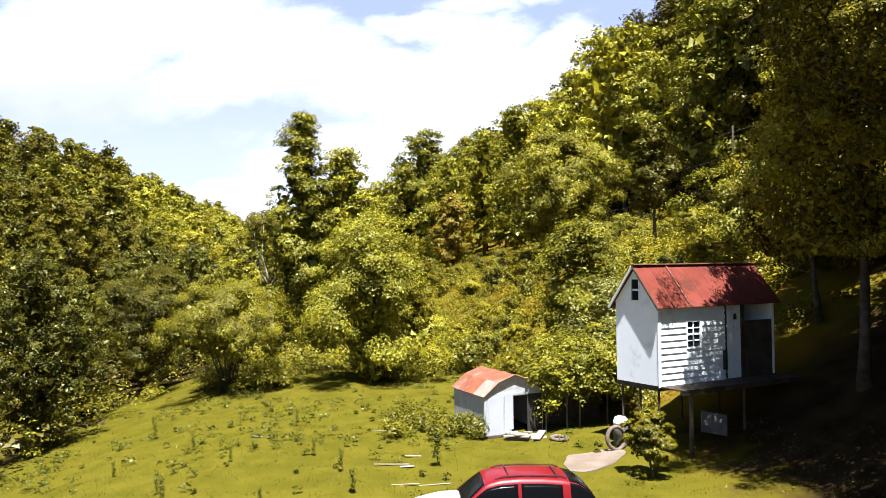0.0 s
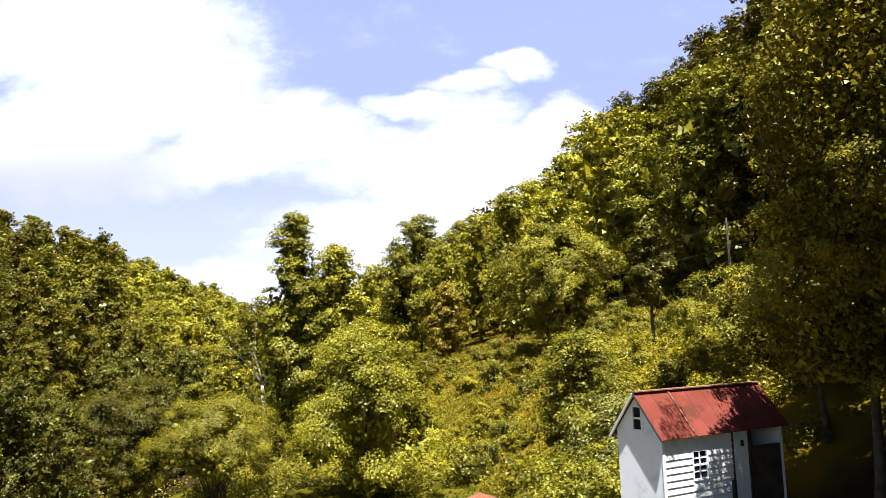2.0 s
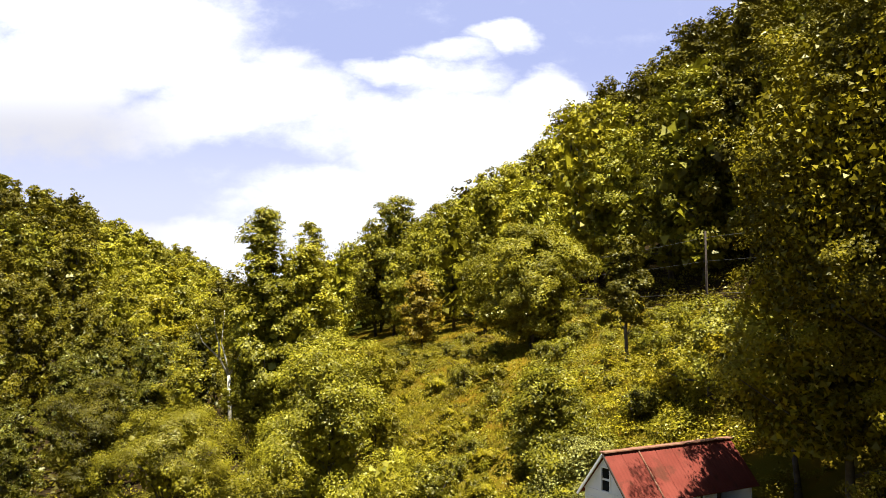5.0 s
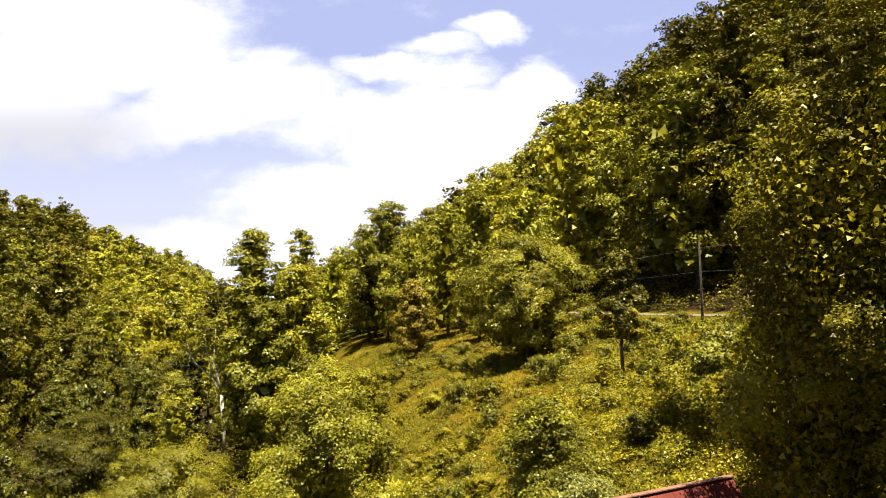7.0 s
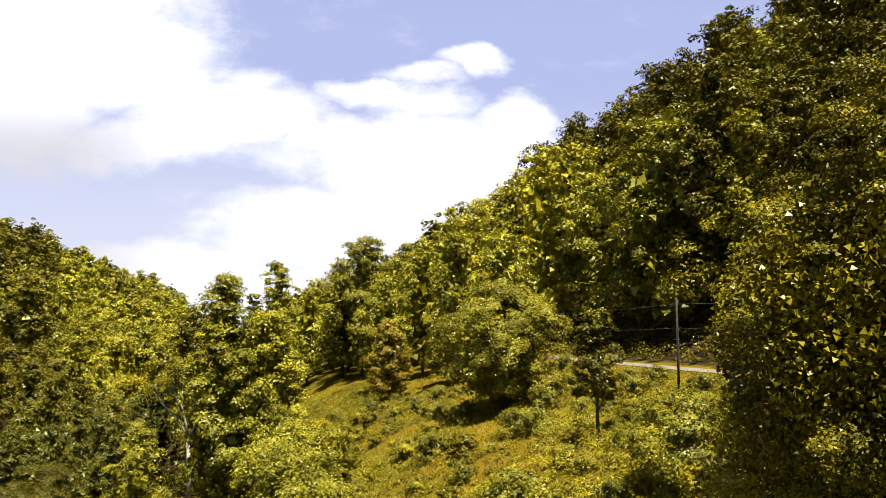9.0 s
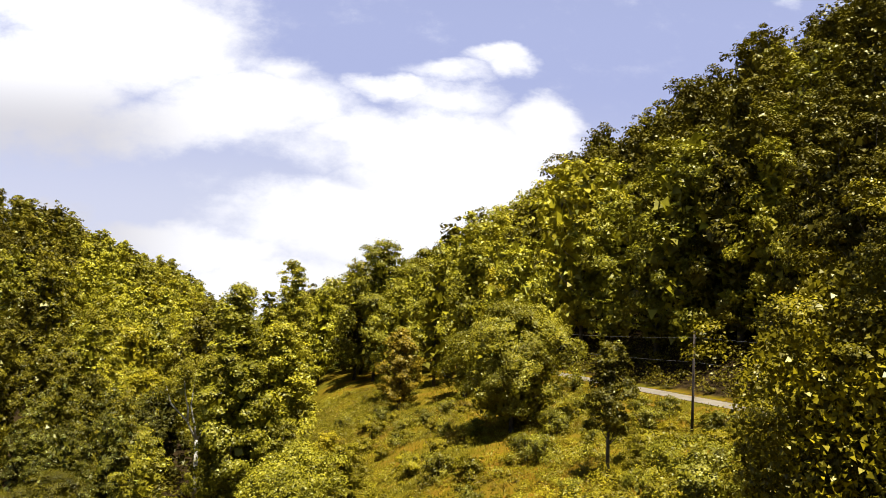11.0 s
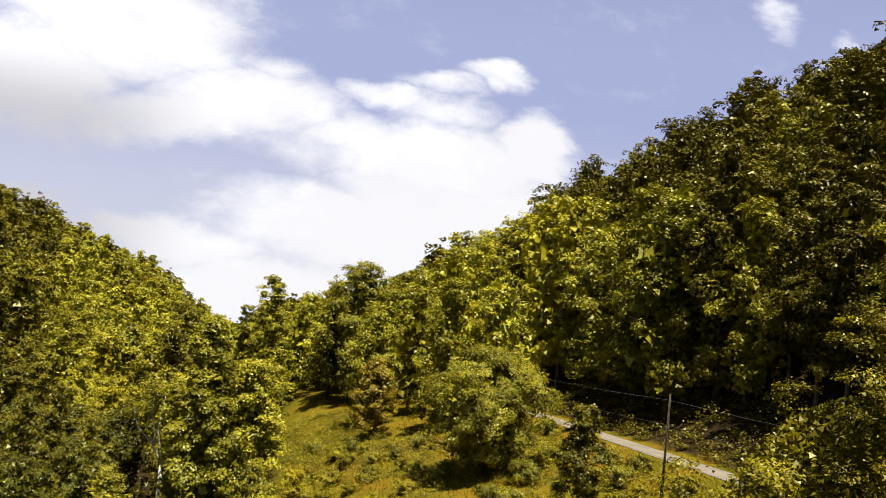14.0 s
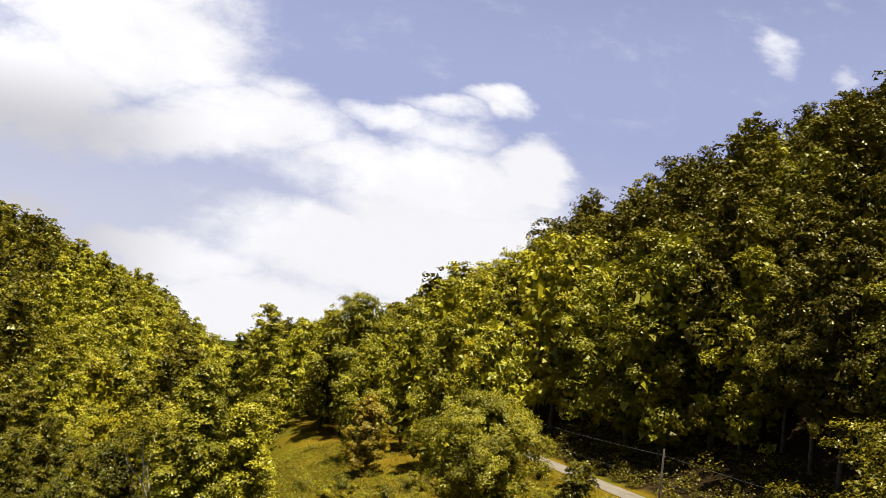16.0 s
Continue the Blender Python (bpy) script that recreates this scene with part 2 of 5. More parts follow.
_t.links.new(mixc(_t, noisef(_t, objcoord(_t), 2.0).outputs[0], (0.125, 0.0024, 0.0036), (0.155, 0.0036, 0.0046)), _p.inputs["Base Color"])
M_BONNETGLARE, _t, _p = material("bonnet_glare_white", 0.3)
_t.links.new(mixc(_t, noisef(_t, objcoord(_t), 2.0).outputs[0], (0.74, 0.74, 0.76), (0.84, 0.84, 0.86)), _p.inputs["Base Color"])
M_CARGLASS, _, _p = material("tinted_glass", 0.15, 0.0, 0.03)
_p.inputs["Base Color"].default_value = (0.003, 0.0032, 0.0035, 1)
M_POLE = surface("tarred_wood", (0.020, 0.014, 0.010), (0.048, 0.035, 0.026), 0.9, scale=2.5, fine_scale=25, relief=0.5)
M_RAIL = surface("rail_paint", (0.045, 0.010, 0.008), (0.075, 0.018, 0.014), 0.5, scale=5)
M_RUBBER = surface("rubber", (0.018, 0.018, 0.018), (0.04, 0.038, 0.036), 0.85, scale=8)
M_DUSTRUBBER = surface("dusty_rubber", (0.09, 0.065, 0.045), (0.17, 0.125, 0.09), 0.9, scale=6)
M_CHROME = surface("grey_metal", (0.35, 0.35, 0.36), (0.5, 0.5, 0.5), 0.3, 1.0, scale=5, relief=0.05)
M_CONCRETE = surface("pale_concrete", (0.1275, 0.0938, 0.0638), (0.1875, 0.1425, 0.1050), 0.9, scale=1.2, fine_scale=18, relief=0.25, stain=(0.14, 0.10, 0.065))
M_ROAD = surface("road_surface", (0.125, 0.103, 0.072), (0.175, 0.148, 0.108), 0.9, scale=0.6, fine_scale=12, relief=0.2, stain=(0.10, 0.085, 0.06), stain_scale=0.5)
M_PALEWOOD = surface("pale_wood", (0.20, 0.16, 0.115), (0.29, 0.24, 0.185), 0.85, scale=3, fine_scale=30, relief=0.3)
M_WIRE = surface("wire", (0.07, 0.068, 0.065), (0.11, 0.105, 0.10), 0.6)
M_PLASTIC = surface("white_plastic", (0.72, 0.72, 0.72), (0.82, 0.82, 0.82), 0.45, scale=3)


# ======== ground ========
def up(x, y):
    """Metres uphill across the valley; the valley runs ahead and a little to the left."""
    return 0.985 * x + 0.172 * (y - 56.0)


ROAD_U, ROAD_Z = 32.6, 12.45


def smooth(a, lo, hi):
    k = np.clip((np.asarray(a, float) - lo) / (hi - lo), 0, 1)
    return k * k * (3 - 2 * k)


def soft(a, k):
    """A softened max(a, 0)."""
    return k * np.logaddexp(0, np.asarray(a, float) / k)


def height(x, y):
    """Ground height, for numbers or arrays."""
    x, y = np.asarray(x, float), np.asarray(y, float)
    u = up(x, y)
    s = -0.172 * x + 0.985 * (y - 56.0)
    foot = np.interp(y, [0, 20, 30, 40, 56, 75, 140], [7, 6, 5.2, 3.2, 0.5, -1.0, -1.5])
    bank = 0.4 + 0.62 * soft(u - foot, 1.2)
    bench = 7.4 + 0.26 * (u - 13)
    low = bank - soft(bank - bench, 0.5)
    flat_ = np.where(u > 20, smooth(np.abs(u - ROAD_U), 4.2, 2.6), 0)
    low = low * (1 - flat_) + ROAD_Z * flat_
    low = np.where(u > ROAD_U, np.minimum(np.maximum(low, ROAD_Z), ROAD_Z + 0.0), low)
    far_side = 1 - 0.85 * smooth(s, 120, 300)
    hill = 0.76 * soft(u - 37.0, 1.0) * far_side
    hill = hill - soft(hill - 105, 12) * 0.85
    back = 1 - 0.75 * smooth(-y, 0, 90)
    left = 1.0 * soft(-u - 28 + 0.04 * np.clip(s - 150, 0, 400), 3.0)
    left = (left - soft(left - 70, 10) * 0.85) * (0.45 + 0.55 * smooth(y, -60, 70)) * (0.86 + 0.14 * smooth(y, 200, 290))
    floor_ = -0.030 * np.maximum(0, y - 62)
    floor_ = np.maximum(floor_, -7) * smooth(-u, -6, 6)
    rough = 0.09 * np.sin(x * 0.9 + 1.3 * np.sin(y * 0.31)) * np.sin(y * 0.7 + 0.8 * np.sin(x * 0.43)) + 0.05 * np.sin(x * 2.3 + y * 1.1) * np.sin(y * 2.9 - x * 0.7)
    away = 1 - smooth(np.hypot(x, y - 60), 400, 900)
    return low * (0.1 + 0.9 * away) + hill * back * away + left * away + floor_ + rough * (1 - flat_)


def gz(x, y):
    return float(height(x, y))


def mesh_object(name, verts, faces, mat, parent=None, smooth_shade=False):
    me = bpy.data.meshes.new(name)
    verts, faces = np.asarray(verts, np.float32), np.asarray(faces, np.int32)
    k = faces.shape[1]
    me.vertices.add(len(verts)), me.loops.add(faces.size), me.polygons.add(len(faces))
    me.vertices.foreach_set("co", verts.ravel())
    me.loops.foreach_set("vertex_index", faces.ravel())
    me.polygons.foreach_set("loop_start", np.arange(len(faces), dtype=np.int32) * k)
    me.update(calc_edges=True)
    me.materials.append(mat)
    if smooth_shade:
        me.polygons.foreach_set("use_smooth", np.ones(len(faces), bool))
    ob = new(name, me)
    ob.parent = parent
    return ob


def ground_material():
    m, nt, p = material("meadow_soil", 0.95, 0.0, 0.0)
    v = objcoord(nt)
    s = nn(nt, "ShaderNodeSeparateXYZ", i0=v)
    big, mid, small = noisef(nt, v, 0.12, 5), noisef(nt, v, 0.9, 5), noisef(nt, v, 14, 4)
    u = mth(nt, "ADD", mth(nt, "MULTIPLY", s.outputs[0], 0.985), mth(nt, "MULTIPLY", mth(nt, "SUBTRACT", s.outputs[1], 56.0), 0.172))
    grass = mixc(nt, ramp(nt, mid.outputs[0], 0.3, 0.7), (0.066, 0.057, 0.0048), (0.091, 0.075, 0.0068))
    grass = mixc(nt, ramp(nt, small.outputs[0], 0.4, 0.75, 0.0, 0.3), grass, (0.036, 0.042, 0.0030))
    dry = mixc(nt, ramp(nt, mid.outputs[0], 0.35, 0.65), (0.110, 0.078, 0.004), (0.138, 0.073, 0.008))
    col = mixc(nt, mth(nt, "MULTIPLY", ramp(nt, u, 1.0, 8.0), ramp(nt, big.outputs[0], 0.36, 0.6)), grass, dry)
    # leaf litter, its brown darkened further for the shade under the trees
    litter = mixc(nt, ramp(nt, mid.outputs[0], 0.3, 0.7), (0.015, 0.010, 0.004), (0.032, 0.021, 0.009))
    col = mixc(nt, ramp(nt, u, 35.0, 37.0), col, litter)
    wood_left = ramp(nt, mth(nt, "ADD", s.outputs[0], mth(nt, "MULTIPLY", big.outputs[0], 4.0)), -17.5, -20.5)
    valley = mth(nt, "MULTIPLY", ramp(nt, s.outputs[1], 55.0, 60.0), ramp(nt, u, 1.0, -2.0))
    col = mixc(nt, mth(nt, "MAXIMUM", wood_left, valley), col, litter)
    # brown soil; its painted dark ends where the tree shade by the cabin ends
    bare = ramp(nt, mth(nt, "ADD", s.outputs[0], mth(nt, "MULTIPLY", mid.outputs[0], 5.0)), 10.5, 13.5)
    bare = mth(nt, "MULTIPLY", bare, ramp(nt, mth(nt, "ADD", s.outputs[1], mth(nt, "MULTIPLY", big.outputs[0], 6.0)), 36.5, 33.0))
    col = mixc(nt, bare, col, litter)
    distance = mth(nt, "MAXIMUM", ramp(nt, s.outputs[1], 150.0, 230.0), ramp(nt, mth(nt, "ABSOLUTE", s.outputs[0]), 150.0, 230.0))
    col = mixc(nt, distance, col, mixc(nt, big.outputs[0], (0.0195, 0.0270, 0.0037), (0.0375, 0.0420, 0.0060)))
    nt.links.new(col, p.inputs["Base Color"])
    bump(nt, p, mth(nt, "ADD", small.outputs[0], mid.outputs[0]), 0.5, 0.06)
    return m


def axis(lo, hi, step, reach):
    inner = list(np.arange(lo, hi + step / 2, step))
    out, d = [], step
    a, b = inner[0], inner[-1]
    while b < reach:
        d *= 1.35
        a, b = a - d, b + d
        inner = [a, *inner, b]
    return np.array(inner)


gx, gy = axis(-40, 52, 0.7, 2600), axis(12, 125, 0.7, 2600)
X, Y = np.meshgrid(gx, gy)
Z = height(X, Y)
idx = np.arange(X.size).reshape(X.shape)
quads = np.stack([idx[:-1, :-1], idx[:-1, 1:], idx[1:, 1:], idx[1:, :-1]], -1).reshape(-1, 4)
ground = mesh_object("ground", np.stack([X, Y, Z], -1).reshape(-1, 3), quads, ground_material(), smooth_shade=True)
tagged(ground, "sunlit yellow-green mown meadow rising to rough hillsides", "ground", kind="structure")


def place(s, u):
    """World x, y from metres along the road (s) and uphill (u)."""
    return -0.172 * s + 0.985 * u, 56.0 + 0.985 * s + 0.172 * u


# road: a strip along the bench, crowned and with ragged edges
rv, rf, n_s = [], [], 150
for i in range(n_s + 1):
    s = -70 + 170 * i / n_s
    for j in range(5):
        u = ROAD_U - 1.9 + 3.8 * j / 4 + (0.14 * noise.noise((s * 0.8, j * 3.0, 0)) if j in (0, 4) else 0)
        x, y = place(s, u)
        rv.append((x, y, ROAD_Z + (0.05, 0.085, 0.10, 0.085, 0.05)[j]))
for i in range(n_s):
    for j in range(4):
        a = i * 5 + j
        rf.append((a, a + 5, a + 6, a + 1))
tagged(mesh_object("road", rv, rf, M_ROAD, smooth_shade=True), "pale worn single-track paved road along the hillside", "road", kind="structure")


# ======== mesh helpers ========
def part(name, bm, mat, parent=None, label="", smooth_shade=False, bevel=0.0):
    """Link a bmesh as one mesh object under a thing or a part."""
    if bevel:
        bmesh.ops.bevel(bm, geom=bm.edges[:], offset=bevel, segments=1, affect="EDGES", clamp_overlap=True)
    bmesh.ops.recalc_face_normals(bm, faces=bm.faces[:])
    me = bpy.data.meshes.new(name)
    bm.to_mesh(me)
    bm.free()
    me.materials.append(mat)
    if smooth_shade:
        for f in me.polygons:
            f.use_smooth = True
    ob = new(name, me)
    ob.parent = parent
    return tagged(ob, label)


def box(x0, y0, z0, x1, y1, z1, bm=None, m=None):
    bm = bm or bmesh.new()
    r = bmesh.ops.create_cube(bm, size=1.0)["verts"]
    bmesh.ops.scale(bm, vec=(x1 - x0, y1 - y0, z1 - z0), verts=r)
    bmesh.ops.translate(bm, vec=((x0 + x1) / 2, (y0 + y1) / 2, (z0 + z1) / 2), verts=r)
    if m:
        bmesh.ops.transform(bm, matrix=m, verts=r)
    return bm


def tube(points, radii, sides=7, bm=None):
    """A tapered tube through points."""
    bm = bm or bmesh.new()
    rings = []
    pts = [Vector(p) for p in points]
    for i, p in enumerate(pts):
        d = (pts[min(i + 1, len(pts) - 1)] - pts[max(i - 1, 0)]).normalized()
        a = d.orthogonal().normalized()
        if i and rings:
            a = (prev - d * prev.dot(d)).normalized()
        prev = a
        b = d.cross(a)
        rings.append([bm.verts.new(p + radii[i] * (math.cos(k * math.tau / sides) * a + math.sin(k * math.tau / sides) * b)) for k in range(sides)])
    for r0, r1 in zip(rings, rings[1:]):
        for k in range(sides):
            bm.faces.new((r0[k], r0[(k + 1) % sides], r1[(k + 1) % sides], r1[k]))
    bm.faces.new(rings[0][::-1])
    bm.faces.new(rings[-1])
    return bm


def poly_prism(outline, thick, bm=None, m=None):
    """An outline of (x, z) pulled from y = 0 to y = thick."""
    bm = bm or bmesh.new()
    a = [bm.verts.new((x, 0, z)) for x, z in outline]
    b = [bm.verts.new((x, thick, z)) for x, z in outline]
    bm.faces.new(a)
    bm.faces.new(b[::-1])
    n = len(a)
    for i in range(n):
        bm.faces.new((a[i], b[i], b[(i + 1) % n], a[(i + 1) % n]))
    if m:
        bmesh.ops.transform(bm, matrix=m, verts=a + b)
    return bm


def thing(name, m, label, category, group="", kind=""):
    ob = new(name)
    ob.matrix_world = m
    return tagged(ob, label, category, group, kind)


# ======== leaves ========
def leaf_mesh(centres, normals, sizes, rng, slim=0.55, simple=False):
    """Folded four-cornered leaves as vertex and face arrays; simple: three-cornered ones."""
    n = len(centres)
    normals = normals / np.maximum(np.linalg.norm(normals, axis=1, keepdims=True), 1e-6)
    t = rng.normal(size=(n, 3))
    t -= normals * np.sum(t * normals, 1, keepdims=True)
    t /= np.maximum(np.linalg.norm(t, axis=1, keepdims=True), 1e-6)
    b = np.cross(normals, t)
    s = sizes[:, None]
    droop = normals * s * 0.18
    if simple:
        v = np.stack([centres - t * s * 0.5 - droop, centres + t * s * 0.4 - b * s * slim * 0.6, centres + t * s * 0.3 + b * s * slim * 0.6 + droop], 1).reshape(-1, 3)
        return v, np.arange(n * 3, dtype=np.int32).reshape(-1, 3)
    v = np.stack([centres - t * s * 0.5 - droop, centres - b * s * slim * 0.5, centres + t * s * 0.5 - droop, centres + b * s * slim * 0.5], 1).reshape(-1, 3)
    k = np.arange(n, dtype=np.int32)[:, None] * 4
    f = np.concatenate([k + np.array([[0, 1, 3]]), k + np.array([[1, 2, 3]])], 1).reshape(-1, 3)
    return v, f


def clump_leaves(centres, radii, per, size, rng, flat=0.75, cover=0.75, simple=False, axes=None):
    """Leaves over the outer side of clumps round the given centres; axes: the way each clump faces (up, if not given)."""
    n = len(centres) * per
    c, r = np.repeat(centres, per, 0), np.repeat(radii, per)
    face = np.tile((0.0, 0.0, 1.0), (n, 1)) if axes is None else np.repeat(axes, per, 0)
    d = rng.normal(size=(n, 3))
    d /= np.linalg.norm(d, axis=1, keepdims=True)
    turn = (np.sum(d * face, 1) < 0) & (rng.random(n) < cover)
    d[turn] *= -1
    d += face * 0.25
    rad = r * (0.5 + 0.5 * rng.random(n) ** 0.5) * (1 + 0.15 * rng.normal(size=n).clip(-1, 2))
    p = c + d * rad[:, None] * np.array([1, 1, flat])
    nrm = d * 0.75 + face * 0.35 + np.array([0, 0, 0.3]) + rng.normal(size=(n, 3)) * 0.25
    return leaf_mesh(p, nrm, size * (0.55 + 0.9 * rng.random(n)), rng, 0.6, simple)


def profile(shape, k):
    """A crown's radius at the share k of its height."""
    if shape == "spire":
        return (0.72 + 0.6 * k if k < 0.45 else 0.99 - 0.95 * (k - 0.45)) * (1.0 if k < 0.93 else 0.75)
    if shape == "dome":
        return 0.5 + 0.5 * k / 0.66 if k < 0.66 else math.sqrt(max(0.0, 1 - ((k - 0.66) / 0.36) ** 2))
    if shape == "round":
        return math.sqrt(max(0.0, 1 - (2 * k - 0.9) ** 2 * 0.82))
    return math.sqrt(max(0.0, 1 - (1.9 * k - 0.8) ** 2 * 0.75)) * (1.08 - 0.35 * k)


def crown_centres(rng, base, top, radius, count, shape, lobes, lobe):
    """Clump centres on the outer side of leafy lobes (boughs) that make up the crown."""
    heads = []
    for i in range(lobes):
        k = (i + rng.random()) / lobes
        k = min(0.97, k ** (0.6 if shape == "dome" else 0.85))
        a = i * 2.399 + rng.normal() * 0.4
        size = lobe * radius * (0.28 + 0.16 * rng.random()) * (1.0 if shape != "spire" else 1.0 - 0.25 * k)
        q = max(0.0, radius * profile(shape, k) * rng.uniform(0.74, 1.12) - size * 0.8)
        z = base + (top - base) * k
        heads.append((q * math.cos(a), q * math.sin(a), min(z, top - size * 0.6), size))
    heads.append((0, 0, base + (top - base) * 0.5, radius * 0.45))
    pts = []
    share = np.array([h[3] ** 2 for h in heads])
    picks = rng.choice(len(heads), size=count, p=share / share.sum())
    for i in picks:
        x, y, z, size = heads[i]
        d = rng.normal(size=3) * 0.8 + np.array([x, y, 0]) / max(radius, 0.1) * 1.1 + np.array([0, 0, 0.6])
        d /= max(1e-6, np.linalg.norm(d))
        r = size * (0.75 + 0.3 * rng.random())
        pts.append((x + d[0] * r, y + d[1] * r, max(base * 0.6, z + d[2] * r * 0.8)))
    return np.array(pts), np.array(heads[:-1])


def tree_parts(seed, tall, radius, clear, clumps, per, leaf, shape="oval", trunk=0.2, clump_r=0.24, stems=1, lobes=0, simple=False, lobe=0.8, heart_r=0.4, heart=0.125, fill=20, grain=1.0, solid=True, cover=0.93, flat=0.7):
    """Trunk with limbs as a bmesh, and the crown as arrays. clear: bare height."""
    rng = np.random.default_rng(seed)
    lobes = lobes or int(10 + 6.5 * (tall - clear) / radius)
    cc, heads_ = crown_centres(rng, clear, tall - radius * clump_r * 0.5, radius, clumps, shape, lobes, lobe)
    rad = radius * clump_r * (0.7 + 0.6 * rng.random(len(cc)))
    bm = bmesh.new()
    if stems == 1:
        kk = [0, 0.12, 0.3, 0.5, 0.7, 0.9]
        bend = rng.normal(size=2) * 0.03 * tall
        tp = [Vector((bend[0] * k * k + 0.1 * math.sin(k * 7 + seed), bend[1] * k * k + 0.1 * math.cos(k * 6 + seed) - 0.1, tall * k - (0.4 if k == 0 else 0))) for k in kk]
        tr = [trunk * (1.5 if k == 0 else 1.05 - k) for k in kk]
        tube(tp, tr, 8, bm)
        heads = [(tp, tr)]
    else:
        heads = []
        for i in range(stems):
            a = i * math.tau / stems + rng.random()
            o = rng.random() * 0.5
            tp = [Vector((math.cos(a) * (o + k * k * radius * 0.62), math.sin(a) * (o + k * k * radius * 0.62), tall * 0.75 * k - (0.3 if k == 0 else 0))) for k in (0, 0.25, 0.5, 0.75, 1)]
            tube(tp, [trunk * (1 - 0.75 * k) for k in (0, 0.25, 0.5, 0.75, 1)], 6, bm)
    if stems == 1:
        order = rng.permutation(len(cc))[:14]
        for i in order:
            e = Vector(cc[i])
            k = min(0.85, max(0.12, (e.z / tall) * 0.72))
            j = max(n for n in range(len(kk)) if kk[n] <= k)
            f = (k - kk[j]) / (kk[j + 1] - kk[j])
            s = tp[j].lerp(tp[j + 1], f)
            mid = s.lerp(e, 0.5) + Vector((0, 0, -0.06 * (e - s).length))
            w = max(0.03, trunk * (1.05 - k) * 0.45)
            tube([s, mid, e], [w, w * 0.6, w * 0.2], 5, bm)
    axes = cc - np.array([0, 0, clear + (tall - clear) * 0.42])
    axes /= np.maximum(np.linalg.norm(axes, axis=1, keepdims=True), 1e-6)
    axes = axes + np.array([0, 0, 0.45])
    axes /= np.linalg.norm(axes, axis=1, keepdims=True)
    v, f = clump_leaves(cc, rad, per, leaf, rng, flat, cover, simple, axes)
    # the leafy inside of every bough, and of the crown
    inner = np.repeat(heads_[:, :3], fill, 0) + rng.normal(size=(len(heads_) * fill, 3)) * np.repeat(heads_[:, 3], fill)[:, None] * 0.27 - np.array([0, 0, 0.1]) * np.repeat(heads_[:, 3], fill)[:, None]
    inner_s = np.repeat(heads_[:, 3], fill) * rng.uniform(0.4, 0.7, len(inner)) * grain
    big = heart * radius
    core = int(3.0 * 2 * heart_r * radius * (tall - clear) * 0.8 / (0.32 * big * big)) if solid else 30
    kk_ = 0.42 + 0.58 * rng.random(core) ** 0.7 if shape == "dome" else rng.random(core)
    aa = rng.random(core) * math.tau
    rr = radius * heart_r * np.sqrt(rng.random(core)) * np.array([profile(shape, k) for k in kk_])
    mid_ = np.stack([rr * np.cos(aa), rr * np.sin(aa), clear + (tall - clear) * 0.86 * kk_], 1)
    mid_s = big * (0.6 + 0.8 * rng.random(core))
    v2, f2 = leaf_mesh(np.concatenate([inner, mid_]), rng.normal(size=(len(inner) + core, 3)), np.concatenate([inner_s, mid_s]), rng, 0.8, simple)
    v, f = np.concatenate([v, v2]), np.concatenate([f, f2 + len(v)])
    return bm, v, f


def make_tree(seed, m, label, mat, bark=None, category="tree", name="tree", group="", **kw):
    root = thing(name, m, label, category, group)
    bm, v, f = tree_parts(seed, **kw)
    part("trunk", bm, bark or M_BARK, root, smooth_shade=True)
    mesh_object("crown", v, f, mat, root)
    return root


def stand(x, y, turn=0.0, k=1.0, sink=0.0):
    return pose(x, y, gz(x, y) - sink, 0, 0, turn) @ Matrix.Diagonal((k, k, k, 1))


def plant_copy(proto, x, y, turn, k, kz=1.0):
    ob = copy_thing(proto, Matrix.Identity(4))
    ob.matrix_basis = pose(x, y, gz(x, y), 0, 0, turn) @ Matrix.Diagonal((k, k, k * kz, 1))
    return ob

# ======== white cabin on stilts ========
FLOOR, EAVE, RIDGE, LONG, DEEP = 2.95, 5.98, 7.29, 6.25, 2.21


def window_unit(parent, m, w, h, cols, rows, label):
    """A sash window in the plane y = 0 of m, its lower left corner at the origin."""
    root = new("window")
    root.parent, root.matrix_local = parent, m
    tagged(root, label)
    fr = bmesh.new()
    for a in ((-0.06, -0.03, -0.06, 0, 0.05, h + 0.06), (w, -0.03, -0.06, w + 0.06, 0.05, h + 0.06), (0, -0.03, h, w, 0.05, h + 0.06), (0, -0.05, -0.07, w, 0.05, 0)):
        box(*a, bm=fr)
    part("frame", fr, M_WHITE, root)
    mu = bmesh.new()
    for i in range(1, cols):
        box(w * i / cols - 0.022, 0.0, 0, w * i / cols + 0.022, 0.03, h, bm=mu)
    for j in range(1, rows):
        t = 0.035 if j == rows // 2 else 0.02
        box(0, -0.004, h * j / rows - t, w, 0.026, h * j / rows + t, bm=mu)
    part("muntin", mu, M_WHITE, root)
    me = None
    for i in range(cols):
        for j in range(rows):
            if me is None:
                ob = part("pane", box(-w / cols / 2, 0.028, -h / rows / 2, w / cols / 2, 0.036, h / rows / 2), M_GLASS, root)
                me = ob.data
            else:
                ob = new("pane", me)
                ob.parent = root
            ob.location = (w * (i + 0.5) / cols, 0, h * (j + 0.5) / rows)
    return root


cabin = thing("cabin", pose(7.72, 28.41, 0, 0, 0, 29.0), "small white wooden cabin on stilts with red metal roof", "cabin")
WX0, WX1, WZ0, WZ1 = 1.46, 2.12, 4.28, 5.20     # side window
GY0, GY1, GZ0, GZ1 = 0.93, 1.32, 6.02, 6.80     # loft window in the gable

# gable wall towards the meadow, with the loft window's opening
bm = bmesh.new()
T = 0.12
